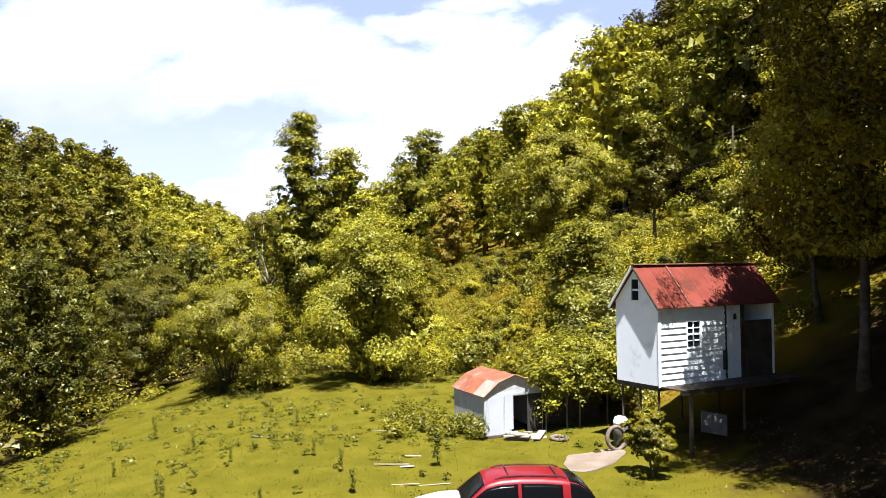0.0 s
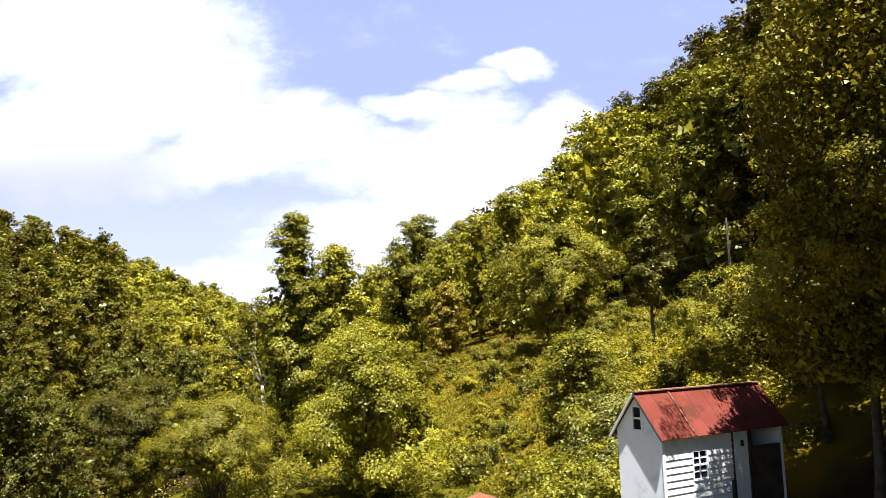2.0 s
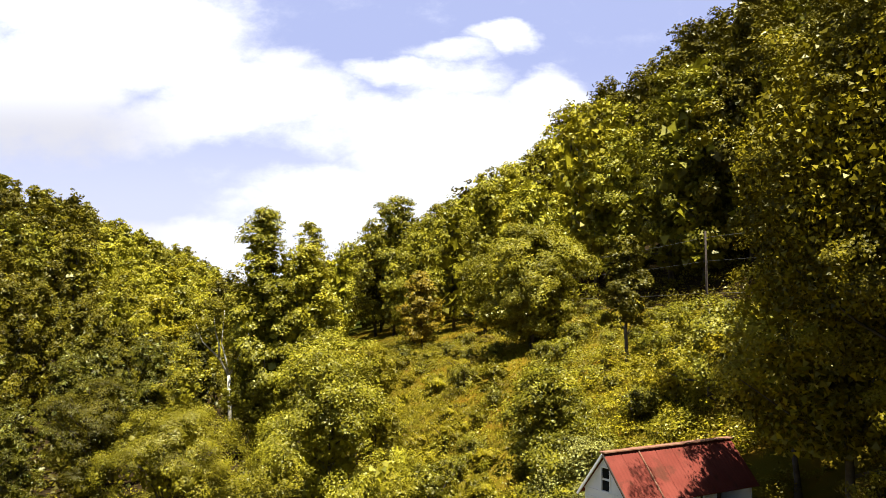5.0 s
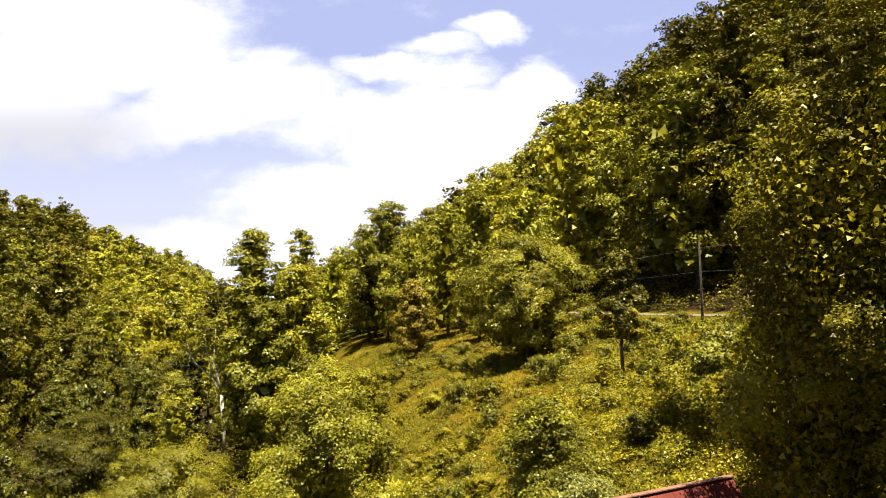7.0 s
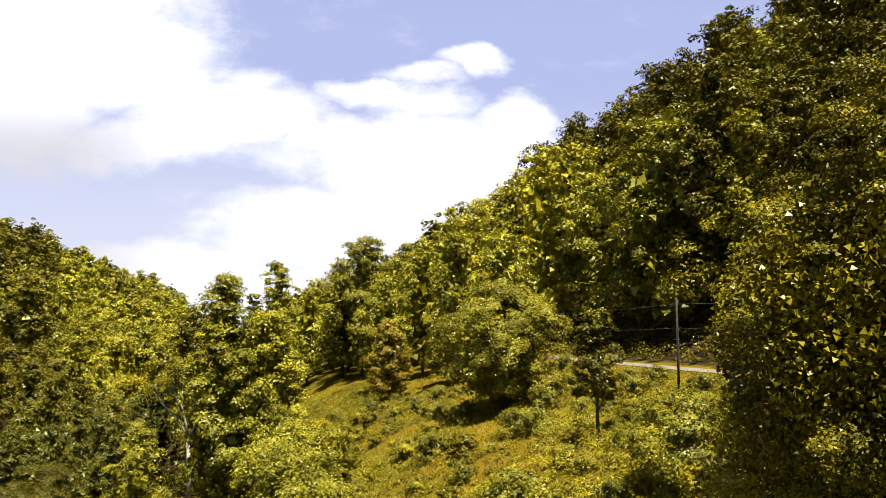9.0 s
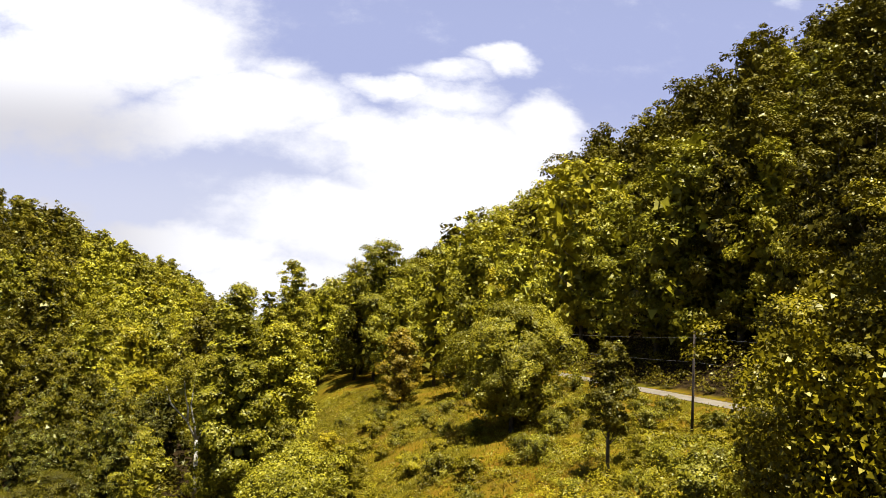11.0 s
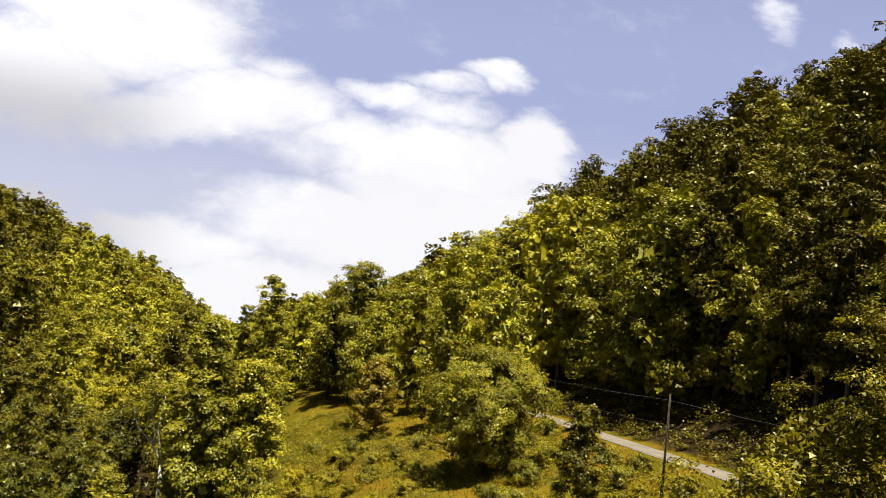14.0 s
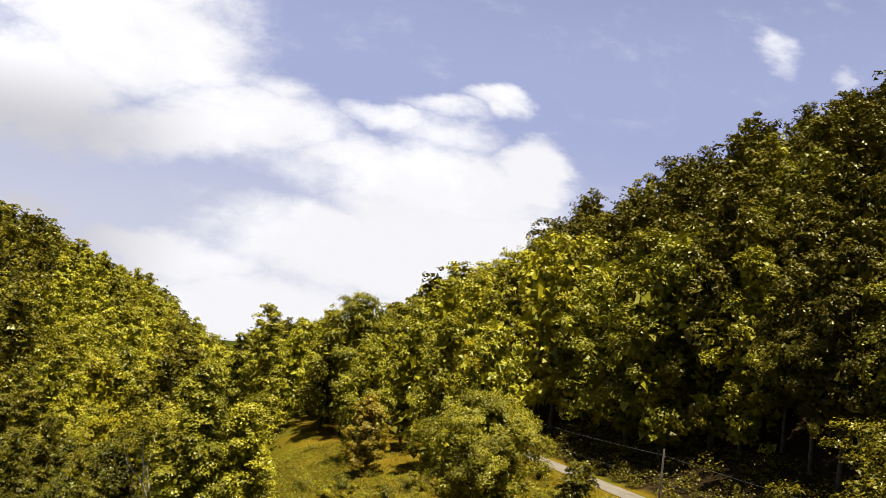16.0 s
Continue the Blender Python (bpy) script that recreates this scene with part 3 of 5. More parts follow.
box(0, 0, FLOOR, T, DEEP, EAVE, bm=bm)
half = DEEP / 2


def gable(bm, x0, x1, hole=True):
    def slope(y):
        return EAVE + (RIDGE - EAVE - 0.05) * (1 - abs(y - half) / half)
    ys = sorted({0.0, GY0, half, GY1, DEEP})
    for y0, y1 in zip(ys, ys[1:]):
        spans = [(EAVE, None)]
        if hole and y0 >= GY0 and y1 <= GY1:
            spans = [(EAVE, GZ0), (GZ1, None)]
        for lo, hi in spans:
            za, zb = (slope(y0), slope(y1)) if hi is None else (hi, hi)
            vs = [bm.verts.new(c) for c in ((x0, y0, lo), (x0, y1, lo), (x0, y1, zb), (x0, y0, za), (x1, y0, lo), (x1, y1, lo), (x1, y1, zb), (x1, y0, za))]
            for f in ((0, 1, 2, 3), (7, 6, 5, 4), (0, 4, 5, 1), (1, 5, 6, 2), (2, 6, 7, 3), (3, 7, 4, 0)):
                if len({tuple(vs[i].co) for i in f}) > 2:
                    bm.faces.new([vs[i] for i in f])


part("end_wall", bm, M_WHITE, cabin, "plain white painted end wall")
bm = bmesh.new()
gable(bm, 0, T)
bmesh.ops.remove_doubles(bm, verts=bm.verts[:], dist=0.0005)
part("gable_wall", bm, M_WHITE, cabin, "plain white painted gable")
part("end_wall", box(LONG - T, 0, FLOOR, LONG, DEEP, EAVE), M_WHITE, cabin)
bm = bmesh.new()
gable(bm, LONG - T, LONG, False)
bmesh.ops.remove_doubles(bm, verts=bm.verts[:], dist=0.0005)
part("gable_wall", bm, M_WHITE, cabin)
part("back_wall", box(T, DEEP - T, FLOOR, LONG - T, DEEP, EAVE), M_WHITE, cabin)
# side wall behind the boards, with the window's opening; the open porch end beyond it
PX = 4.3
bm = bmesh.new()
box(T, 0, FLOOR, WX0, T, EAVE, bm=bm), box(WX0, 0, FLOOR, WX1, T, WZ0, bm=bm), box(WX0, 0, WZ1, WX1, T, EAVE, bm=bm)
box(WX1, 0, FLOOR, PX, T, EAVE, bm=bm)
part("side_wall", bm, M_WHITE, cabin)
# whitish panel drawn dark brown in place of its deep shade
part("porch_wall", box(PX + 0.16, 0.02, FLOOR, LONG - T, T, FLOOR + 2.15), M_PORCHWOOD, cabin, "boarded porch panel below an opening, coloured dark for its shade")
part("porch_post", box(PX, -0.06, FLOOR - 0.01, PX + 0.16, T, EAVE), M_DARKWOOD, cabin, bevel=0.012)
# dark sheet standing for the shade inside the porch opening
part("inner_wall", box(PX + 0.16, 1.6, FLOOR, LONG - T, 1.66, EAVE), M_DARKIN, cabin)
part("floor", box(0.02, 0.02, FLOOR - 0.18, LONG - 0.02, DEEP - 0.02, FLOOR), M_DARKWOOD, cabin)
# trim
part("corner_board", box(-0.02, -0.045, FLOOR - 0.05, 0.10, -0.003, EAVE), M_WHITE, cabin)
part("corner_board", box(3.42, -0.05, FLOOR, 3.50, -0.003, EAVE), M_DARKWOOD, cabin, "dark upright pipe and batten")
for z in (EAVE - 0.02, EAVE - 0.28):
    part("trim_board", box(-0.018, 0.05, z - 0.03, -0.002, DEEP, z + 0.03), M_WHITE, cabin)
# clapboards
n = 13
step = (EAVE - FLOOR) / n
for i in range(n):
    z0 = FLOOR + i * step
    spans = [(0.10, 3.42)]
    if z0 + step > WZ0 - 0.05 and z0 < WZ1 + 0.05:
        spans = [(0.10, WX0 - 0.065), (WX1 + 0.065, 3.42)]
    for a, b in spans:
        bm = bmesh.new()
        low = -0.05
        vs = [bm.verts.new(c) for c in ((a, low, z0 - 0.01), (b, low, z0 - 0.01), (b, -0.008, z0 + step), (a, -0.008, z0 + step),
                                        (a, -0.002, z0 - 0.01), (b, -0.002, z0 - 0.01), (b, -0.002, z0 + step), (a, -0.002, z0 + step))]
        for f in ((0, 1, 2, 3), (7, 6, 5, 4), (0, 4, 5, 1), (1, 5, 6, 2), (2, 6, 7, 3), (3, 7, 4, 0)):
            bm.faces.new([vs[k] for k in f])
        part("clapboard", bm, M_BOARD, cabin)
# white panels between pipe and post
for i in range(2):
    part("wall_board", box(3.51 + i * 0.39, -0.022, FLOOR, 3.89 + i * 0.39, -0.002, EAVE), M_BOARD, cabin)
window_unit(cabin, pose(WX0, 0.0, WZ0), WX1 - WX0, WZ1 - WZ0, 2, 4, "white eight-pane sash window")
window_unit(cabin, pose(0.0, GY1, GZ0, 0, 0, -90), GY1 - GY0, GZ1 - GZ0, 1, 2, "small two-pane loft window")
# porch lamp and meter on the wall
part("porch_lamp", tube([(3.85, -0.14, 5.2), (3.85, -0.14, 5.42)], [0.07, 0.05], 8), M_DARKIN, cabin)
part("meter_box", box(3.25, -0.16, 3.32, 3.40, -0.05, 4.05), M_DARKIN, cabin, bevel=0.01)

# roof: each slope of metal sheets with raised seams, on rafters' ends
OVER, GOVER = 0.22, 0.18
rise = RIDGE - EAVE
for side in (0, 1):
    sgn = -1 if side == 0 else 1
    eave_y, eave_z = half + sgn * (half + OVER), EAVE - OVER * rise / half
    slope_root = new("roof_slope")
    slope_root.parent = cabin
    sheets = 8
    for i in range(sheets):
        x0 = -GOVER + (LONG + 2 * GOVER) * i / sheets
        x1 = -GOVER + (LONG + 2 * GOVER) * (i + 1) / sheets - 0.012
        bm = bmesh.new()
        ribs = 5
        top, bot = [], []
        for j in range(ribs * 2 + 1):
            x = x0 + (x1 - x0) * j / (ribs * 2)
            hgt = 0.018 if j % 2 else 0.0
            top.append((bm.verts.new((x, half, RIDGE + 0.05 + hgt)), bm.verts.new((x, eave_y, eave_z + 0.05 + hgt))))
            bot.append((bm.verts.new((x, half, RIDGE + 0.02 + hgt)), bm.verts.new((x, eave_y, eave_z + 0.02 + hgt))))
        for j in range(ribs * 2):
            bm.faces.new((top[j][0], top[j][1], top[j + 1][1], top[j + 1][0]))
            bm.faces.new((bot[j][1], bot[j][0], bot[j + 1][0], bot[j + 1][1]))
            bm.faces.new((top[j][1], bot[j][1], bot[j + 1][1], top[j + 1][1]))
        bm.faces.new((top[0][0], bot[0][0], bot[0][1], top[0][1]))
        bm.faces.new((top[-1][1], bot[-1][1], bot[-1][0], top[-1][0]))
        part("roof_sheet", bm, M_REDROOF, slope_root)
        if i == 1:
            part("roof_seam", tube([(x1 + 0.006, half + sgn * 0.06, RIDGE + 0.03), (x1 + 0.006, eave_y, eave_z + 0.085)], [0.028, 0.028], 6), M_RUSTTRIM, slope_root, "pale rusty seam strip")
    part("bargeboard", tube([(-GOVER + 0.02, half, RIDGE), (-GOVER + 0.02, eave_y, eave_z)], [0.05, 0.05], 4), M_WHITE if side else M_DARKWOOD, cabin)
bm = bmesh.new()
box(-GOVER, half - 0.14, RIDGE + 0.045, LONG + GOVER, half + 0.14, RIDGE + 0.085, bm=bm)
part("ridge_cap", bm, M_RUSTTRIM, cabin, "rust-orange ridge cap")
# porch deck and posts; the dark wood colour stands in for shade there
for i in range(8):
    y0 = -1.12 + i * 0.14
    part("deck_plank", box(0.05, y0, FLOOR - 0.06, LONG, y0 + 0.13, FLOOR - 0.01), M_DARKWOOD, cabin)
part("deck_beam", box(0.05, -1.10, FLOOR - 0.2, LONG, -1.02, FLOOR - 0.063), M_DARKWOOD, cabin)
cabin_m = pose(7.72, 28.41, 0, 0, 0, 29.0)
for x, y in ((0.12, 0.15), (0.12, 1.1), (0.12, 2.05), (3.2, 0.15), (3.2, 2.05), (LONG - 0.12, 0.15), (LONG - 0.12, 2.05), (0.5, -1.02), (3.2, -1.02), (LONG - 0.1, -1.02)):
    w = cabin_m @ Vector((x, y, 0))
    part("stilt", tube([(x, y, gz(w.x, w.y) - 0.3), (x + 0.02, y, FLOOR - 0.17)], [0.05, 0.045] if y > -1 or x > 1 else [0.085, 0.075], 7), M_DARKWOOD if y > -1 else M_PORCHWOOD, cabin)

# ======== metal garden shed ========
SW, SD, SE, SK, SR = 2.8, 2.9, 1.75, 2.25, 2.52
shed = thing("garden_shed", pose(1.6, 32.4, gz(2.2, 33.6) - 0.02, 0, 0, 24), "small pale metal garden shed with rusty gambrel roof", "shed")
part("side_panel", box(0, 0, 0, 0.04, SD, SE), M_SHEDWALL, shed)
part("side_panel", box(SW - 0.04, 0, 0, SW, SD, SE), M_SHEDWALL, shed)
part("back_panel", box(0.04, SD - 0.04, 0, SW - 0.04, SD, SE), M_SHEDWALL, shed)
part("floor", box(0.04, 0.04, 0, SW - 0.04, SD - 0.04, 0.06), M_DARKIN, shed)
K1, K2 = 0.62, SW - 0.62
bm = poly_prism([(0, SE), (SW, SE), (K2, SK), (SW / 2, SR), (K1, SK)], 0.04)
part("gable_panel", bm, M_SHEDWALL, shed)
bm = poly_prism([(0, SE), (SW, SE), (K2, SK), (SW / 2, SR), (K1, SK)], 0.04, m=pose(0, SD - 0.04, 0))
part("gable_panel", bm, M_SHEDWALL, shed)
part("front_panel", box(0.04, 0, 0, 0.16, 0.04, SE), M_SHEDWALL, shed)
part("front_panel", box(2.05, 0, 0, SW - 0.04, 0.04, SE), M_DARKIN, shed)
sd = part("sliding_door", box(0.12, -0.05, 0.06, 0.93, -0.012, SE - 0.04), M_SHEDDOOR, shed, "white sliding door leaf")
for i in (0, 2):
    part("door_rib", box(0.16 + i * 0.36, -0.062, 0.08, 0.19 + i * 0.36, -0.052, SE - 0.06), M_SHEDWALL, sd)
part("sliding_door", box(0.95, -0.03, 0.30, 1.36, 0.0, SE - 0.04), M_SHEDDOOR, shed, "grey bent door leaf")
part("sliding_door", box(0.94, -0.034, 0.06, 1.26, -0.004, 0.29), M_SHEDDOOR, shed)
part("door_header", box(0.04, -0.03, SE - 0.04, SW - 0.04, -0.002, SE + 0.05), M_SHEDWALL, shed)
part("base_rail", box(0.0, -0.16, -0.1, SW * 0.55, -0.055, 0.14), M_DARKWOOD, shed, bevel=0.01)
# dark strip drawn for the shade in the gap between door leaves
part("door_gap", box(0.932, -0.02, 0.06, 0.948, 0.03, SE - 0.04), M_DARKIN, shed)
part("corner_trim", box(-0.015, -0.07, 0.0, 0.10, -0.045, SE), M_SHEDWALL, shed)
part("door_track", box(0.1, -0.028, SE - 0.075, 2.05, -0.01, SE - 0.042), M_GREYBOARD, shed)
for k, (a, c) in enumerate((((-0.07, SE - 0.02), (K1, SK + 0.03)), ((K1, SK + 0.03), (SW / 2, SR + 0.04)), ((SW / 2, SR + 0.04), (K2, SK + 0.03)), ((K2, SK + 0.03), (SW + 0.07, SE - 0.02)))):
    part("roof_edge", tube([(a[0], -0.13, a[1]), (c[0], -0.13, c[1])], [0.03, 0.03], 6), M_RUSTTRIM, shed, "rust-brown roof edge trim")
outline = [(-0.06, SE - 0.03), (K1, SK + 0.02), (SW / 2, SR + 0.03), (K2, SK + 0.02), (SW + 0.06, SE - 0.03)]
for k in range(4):
    (xa, za), (xb, zb) = outline[k], outline[k + 1]
    for j in range(3):
        y0, y1 = -0.12 + (SD + 0.24) * j / 3, -0.12 + (SD + 0.24) * (j + 1) / 3 - 0.01
        bm = bmesh.new()
        t = 0.02
        vs = [bm.verts.new(c) for c in ((xa, y0, za), (xb, y0, zb), (xb, y1, zb), (xa, y1, za), (xa, y0, za + t), (xb, y0, zb + t), (xb, y1, zb + t), (xa, y1, za + t))]
        for f in ((3, 2, 1, 0), (4, 5, 6, 7), (0, 1, 5, 4), (1, 2, 6, 5), (2, 3, 7, 6), (3, 0, 4, 7)):
            bm.faces.new([vs[i] for i in f])
        part("roof_panel", bm, M_SHEDPINK if (k, j) in ((0, 0), (3, 1)) else M_SHEDROOF, shed)
        part("roof_batten", tube([(xa, y1, za + 0.03), (xb, y1, zb + 0.03)], [0.022, 0.022], 5), M_RUSTTRIM, shed)

# rubble at the shed's door: pale boards and litter
rng = np.random.default_rng(5)
rub = thing("rubble_heap", pose(3.25, 32.35, gz(3.25, 32.35)) @ Matrix.Diagonal((1.45, 1.5, 1.3, 1)), "heap of pale broken boards and litter at the shed door", "rubble")
bm = bmesh.new()
rows_ = [[bm.verts.new((-0.55 + 1.1 * i / 7 + 0.05 * rng.normal(), -0.32 + 0.64 * j / 4 + 0.04 * rng.normal(), 0.05 + 0.07 * rng.random() * (0 < i < 7 and 0 < j < 4))) for j in range(5)] for i in range(8)]
for i in range(7):
    for j in range(4):
        bm.faces.new((rows_[i][j], rows_[i + 1][j], rows_[i + 1][j + 1], rows_[i][j + 1]))
edge = bmesh.ops.extrude_face_region(bm, geom=bm.faces[:])
bmesh.ops.translate(bm, vec=(0, 0, -0.12), verts=[v for v in edge["geom"] if isinstance(v, bmesh.types.BMVert)])
part("crumpled_sheet", bm, M_PALEWOOD, rub)
for i in range(6):
    a, l, w = rng.random() * 180, 0.3 + 0.5 * rng.random(), 0.06 + 0.12 * rng.random()
    m = pose(rng.normal() * 0.35, rng.normal() * 0.25, 0.11 + 0.01 * i * rng.random(), rng.normal() * 6, rng.normal() * 6, a)
    part("board", box(-l / 2, -w, -0.015, l / 2, w, 0.015, m=m), M_PALEWOOD, rub)

# vine-covered lean-to beside the shed
lean = thing("lean_to", pose(4.2, 33.2, gz(5.3, 33.6) - 0.05, 0, 0, 6), "dark weathered board lean-to overgrown with vines", "lean-to")
for i in range(11):
    part("wall_board", box(i * 0.25, 1.2, 0, i * 0.25 + 0.23, 1.23, 1.85 + 0.05 * math.sin(i * 2.2)), M_DARKWOOD, lean)
for i, x in enumerate((0.05, 0.95, 1.5, 2.7)):
    part("post", tube([(x, 0, -0.2), (x + 0.03, 0.02, 1.9)], [0.035, 0.03], 6), M_GREYBOARD, lean)
for i in range(5):
    part("roof_board", box(-0.1, -0.2 + i * 0.3, 1.9, 2.9, 0.08 + i * 0.3, 1.93), M_DARKWOOD, lean)


# ======== tyres, drum, slab, litter ========
def torus(major, minor, m, flat=1.0):
    bm = bmesh.new()
    rings = []
    for i in range(22):
        a = i * math.tau / 22
        rings.append([bm.verts.new(((major + minor * math.cos(b)) * math.cos(a), (major + minor * math.cos(b)) * math.sin(a), minor * flat * math.sin(b))) for b in [k * math.tau / 8 for k in range(8)]])
    for i in range(22):
        for k in range(8):
            r0, r1 = rings[i], rings[(i + 1) % 22]
            bm.faces.new((r0[k], r1[k], r1[(k + 1) % 8], r0[(k + 1) % 8]))
    bmesh.ops.transform(bm, matrix=m, verts=bm.verts[:])
    return bm


x, y = 4.53, 31.4
tyre = part("old_tyre", torus(0.31, 0.085, pose(x, y, gz(x, y) + 0.07, 3, 2, 0), 0.9), M_DUSTRUBBER, smooth_shade=True)
tagged(tyre, "dusty brown old tyre lying flat on the grass", "tyre")
x, y = 6.4, 29.6
tyre = part("leaning_tyre", torus(0.42, 0.07, pose(x, y, gz(x, y) + 0.44, 82, 0, 28), 1.3), M_DUSTRUBBER, smooth_shade=True)
tagged(tyre, "large grey tyre standing on edge by the bush", "tyre")
x, y = 6.75, 30.3
drum = thing("drum", pose(x, y, gz(x, y)), "grey drum with a white lid beside the cabin's stilts", "drum")
part("body", tube([(0, 0, 0), (0, 0, 0.1), (0, 0, 0.45), (0, 0, 0.48), (0, 0, 0.80), (0, 0, 0.84)], [0.27, 0.29, 0.29, 0.305, 0.29, 0.27], 16), M_GREYBOARD, drum, smooth_shade=True)
part("lid", tube([(0, 0, 0.842), (0, 0, 0.90), (0.02, 0, 1.08), (0.03, 0, 1.15)], [0.30, 0.31, 0.26, 0.14], 16), M_PLASTIC, drum, "white domed lid", smooth_shade=True)
slab = bmesh.new()
pts = [(4.15, 27.0), (5.0, 26.7), (6.1, 27.9), (6.75, 29.1), (6.2, 29.8), (5.3, 29.5), (4.6, 29.2), (4.2, 28.2)]
for cut in range(2):
    pts = [q for k in range(len(pts)) for a, c in ((pts[k], pts[(k + 1) % len(pts)]),) for q in ((a[0] * 0.75 + c[0] * 0.25, a[1] * 0.75 + c[1] * 0.25), (a[0] * 0.25 + c[0] * 0.75, a[1] * 0.25 + c[1] * 0.75))]
pts = [(a + 0.16 * noise.noise((a * 2.1, c * 2.1, 0.3)), c + 0.16 * noise.noise((a * 2.1, c * 2.1, 5.3))) for a, c in pts]
lo = [slab.verts.new((a, b, gz(5.4, 28.3) - 0.15)) for a, b in pts]
hi = [slab.verts.new((a, b, gz(a, b) + 0.025)) for a, b in pts]
slab.faces.new(lo[::-1]), slab.faces.new(hi)
for i in range(len(pts)):
    j = (i + 1) % len(pts)
    slab.faces.new((lo[i], lo[j], hi[j], hi[i]))
tagged(part("slab", slab, M_CONCRETE), "pale sandy concrete slab in the grass", "slab", kind="structure")


def loose_board(x, y, l, w, turn, label, mat=M_PALEWOOD):
    b = part("board", box(-l / 2, -w / 2, 0, l / 2, w / 2, 0.022), mat, bevel=0.004)
    b.matrix_world = pose(x, y, gz(x, y) + 0.03, rng.normal() * 2, rng.normal() * 2, turn)
    return tagged(b, label, "board", "boards lying in the meadow")


for x, y, l, w, turn in ((-1.9, 27.9, 1.25, 0.10, 12), (-1.35, 27.7, 0.5, 0.14, 2), (-1.2, 29.2, 0.6, 0.1, 5), (-2.6, 33.8, 1.0, 0.06, 8), (-1.1, 36.2, 0.3, 0.18, 30), (-1.3, 25.4, 0.9, 0.06, 6), (-7.9, 33.2, 0.5, 0.12, -20), (-0.5, 25.6, 1.5, 0.05, 9)):
    loose_board(x, y, l, w, turn, "pale bleached board lying in the meadow grass")
tarp = part("grey_sheet", box(-0.5, -0.02, 0, 0.5, 0.02, 0.75, m=pose(0, 0, 0, -20, 12, 0)), M_GREYBOARD)
tagged(tarp, "grey weathered sheet leaning under the cabin", "sheet")
tarp.matrix_world = pose(9.6, 28.2, gz(9.6, 28.2) + 0.55, 0, 0, 8)


# ======== red estate car ========
def car():
    root = thing("red_car", pose(1.28, 19.9, gz(1.28, 19.9), 0, 0, 183) @ Matrix.Diagonal((1.07, 1.0, 1.02, 1)), "red sport utility car with roof rails and glare-white bonnet", "car")
    # x forward, y left; sections along the length
    secs = [(-2.22, 0.80, 0.55, 0.95), (-2.12, 0.88, 0.42, 1.05), (-1.2, 0.91, 0.35, 1.06), (0.2, 0.92, 0.35, 1.04), (1.05, 0.91, 0.35, 1.02), (1.9, 0.86, 0.38, 0.92), (2.25, 0.74, 0.48, 0.78)]
    bm = bmesh.new()
    rings = []
    for x, w, z0, z1 in secs:
        rings.append([bm.verts.new(c) for c in ((x, -w * 0.93, z0), (x, -w, z0 + 0.2), (x, -w, z1 - 0.12), (x, -w * 0.92, z1), (x, w * 0.92, z1), (x, w, z1 - 0.12), (x, w, z0 + 0.2), (x, w * 0.93, z0))])
    for a, b in zip(rings, rings[1:]):
        for k in range(8):
            bm.faces.new((a[k], a[(k + 1) % 8], b[(k + 1) % 8], b[k]))
    bm.faces.new(rings[0]), bm.faces.new(rings[-1][::-1])
    body = part("body", bm, M_CARRED, root, smooth_shade=False, bevel=0.02)
    # bonnet, coloured white to imitate the sun's glare on it
    bm = bmesh.new()
    hs = [(0.80, 0.82, 1.12), (1.30, 0.81, 1.11), (1.85, 0.76, 1.00), (2.2, 0.64, 0.86)]
    rr = []
    for x, w, z in hs:
        rr.append([bm.verts.new((x, y * w, z - 0.05 * abs(y) ** 3 + 0.015 * (abs(abs(y) - 0.6) < 0.1))) for y in (-1, -0.6, -0.3, 0, 0.3, 0.6, 1)] + [bm.verts.new((x, w, z - 0.12)), bm.verts.new((x, -w, z - 0.12))])
    for a, b in zip(rr, rr[1:]):
        for k in range(9):
            bm.faces.new((a[k], a[(k + 1) % 9], b[(k + 1) % 9], b[k]))
    bm.faces.new(rr[0]), bm.faces.new(rr[-1][::-1])
    part("bonnet", bm, M_BONNETGLARE, root, "bonnet coloured white for the sun's glare", smooth_shade=True)
    # upper body: a lofted shell, with glass and roof laid on it
    TX = [-2.27, -2.2, -2.06, -1.82, -1.5, -1.0, -0.45, 0.0, 0.32, 0.60, 0.92]
    TZ = [1.03, 1.18, 1.40, 1.58, 1.68, 1.735, 1.75, 1.725, 1.64, 1.38, 1.07]

    def shell(x, v, out=0.0):
        zt, zb = float(np.interp(x, TX, TZ)), 1.02
        end = 1.0 - 0.16 * max(0.0, (-x - 1.5) / 0.77) ** 2 - 0.06 * max(0.0, (x - 0.6) / 0.8) ** 2

        def wide(z):
            return end * (0.89 - 0.24 * max(0.0, (z - zb) / 0.7) ** 1.4)
        zs = zb + (zt - zb) * 0.91
        a = abs(v)
        if a > 0.5:
            f = (1 - a) / 0.5
            z = zb + (zs - zb) * f
            y = wide(z) + out
            z += out * 0.3 * f
        else:
            q = a / 0.5
            y, z = (wide(zs) + out) * q, zs + (zt - zs) * (1 - q ** 3) + out
        return (x - (out if x < -1.6 else 0), y if v >= 0 else -y, z)

    def patch_on(name, xs, vs, out, mat, label=""):
        bm = bmesh.new()
        g = [[bm.verts.new(shell(x, v, out)) for v in vs] for x in xs]
        h = [[bm.verts.new(shell(x, v, out - 0.02)) for v in vs] for x in xs]
        for i in range(len(xs) - 1):
            for j in range(len(vs) - 1):
                bm.faces.new((g[i][j], g[i + 1][j], g[i + 1][j + 1], g[i][j + 1]))
                bm.faces.new((h[i][j + 1], h[i + 1][j + 1], h[i + 1][j], h[i][j]))
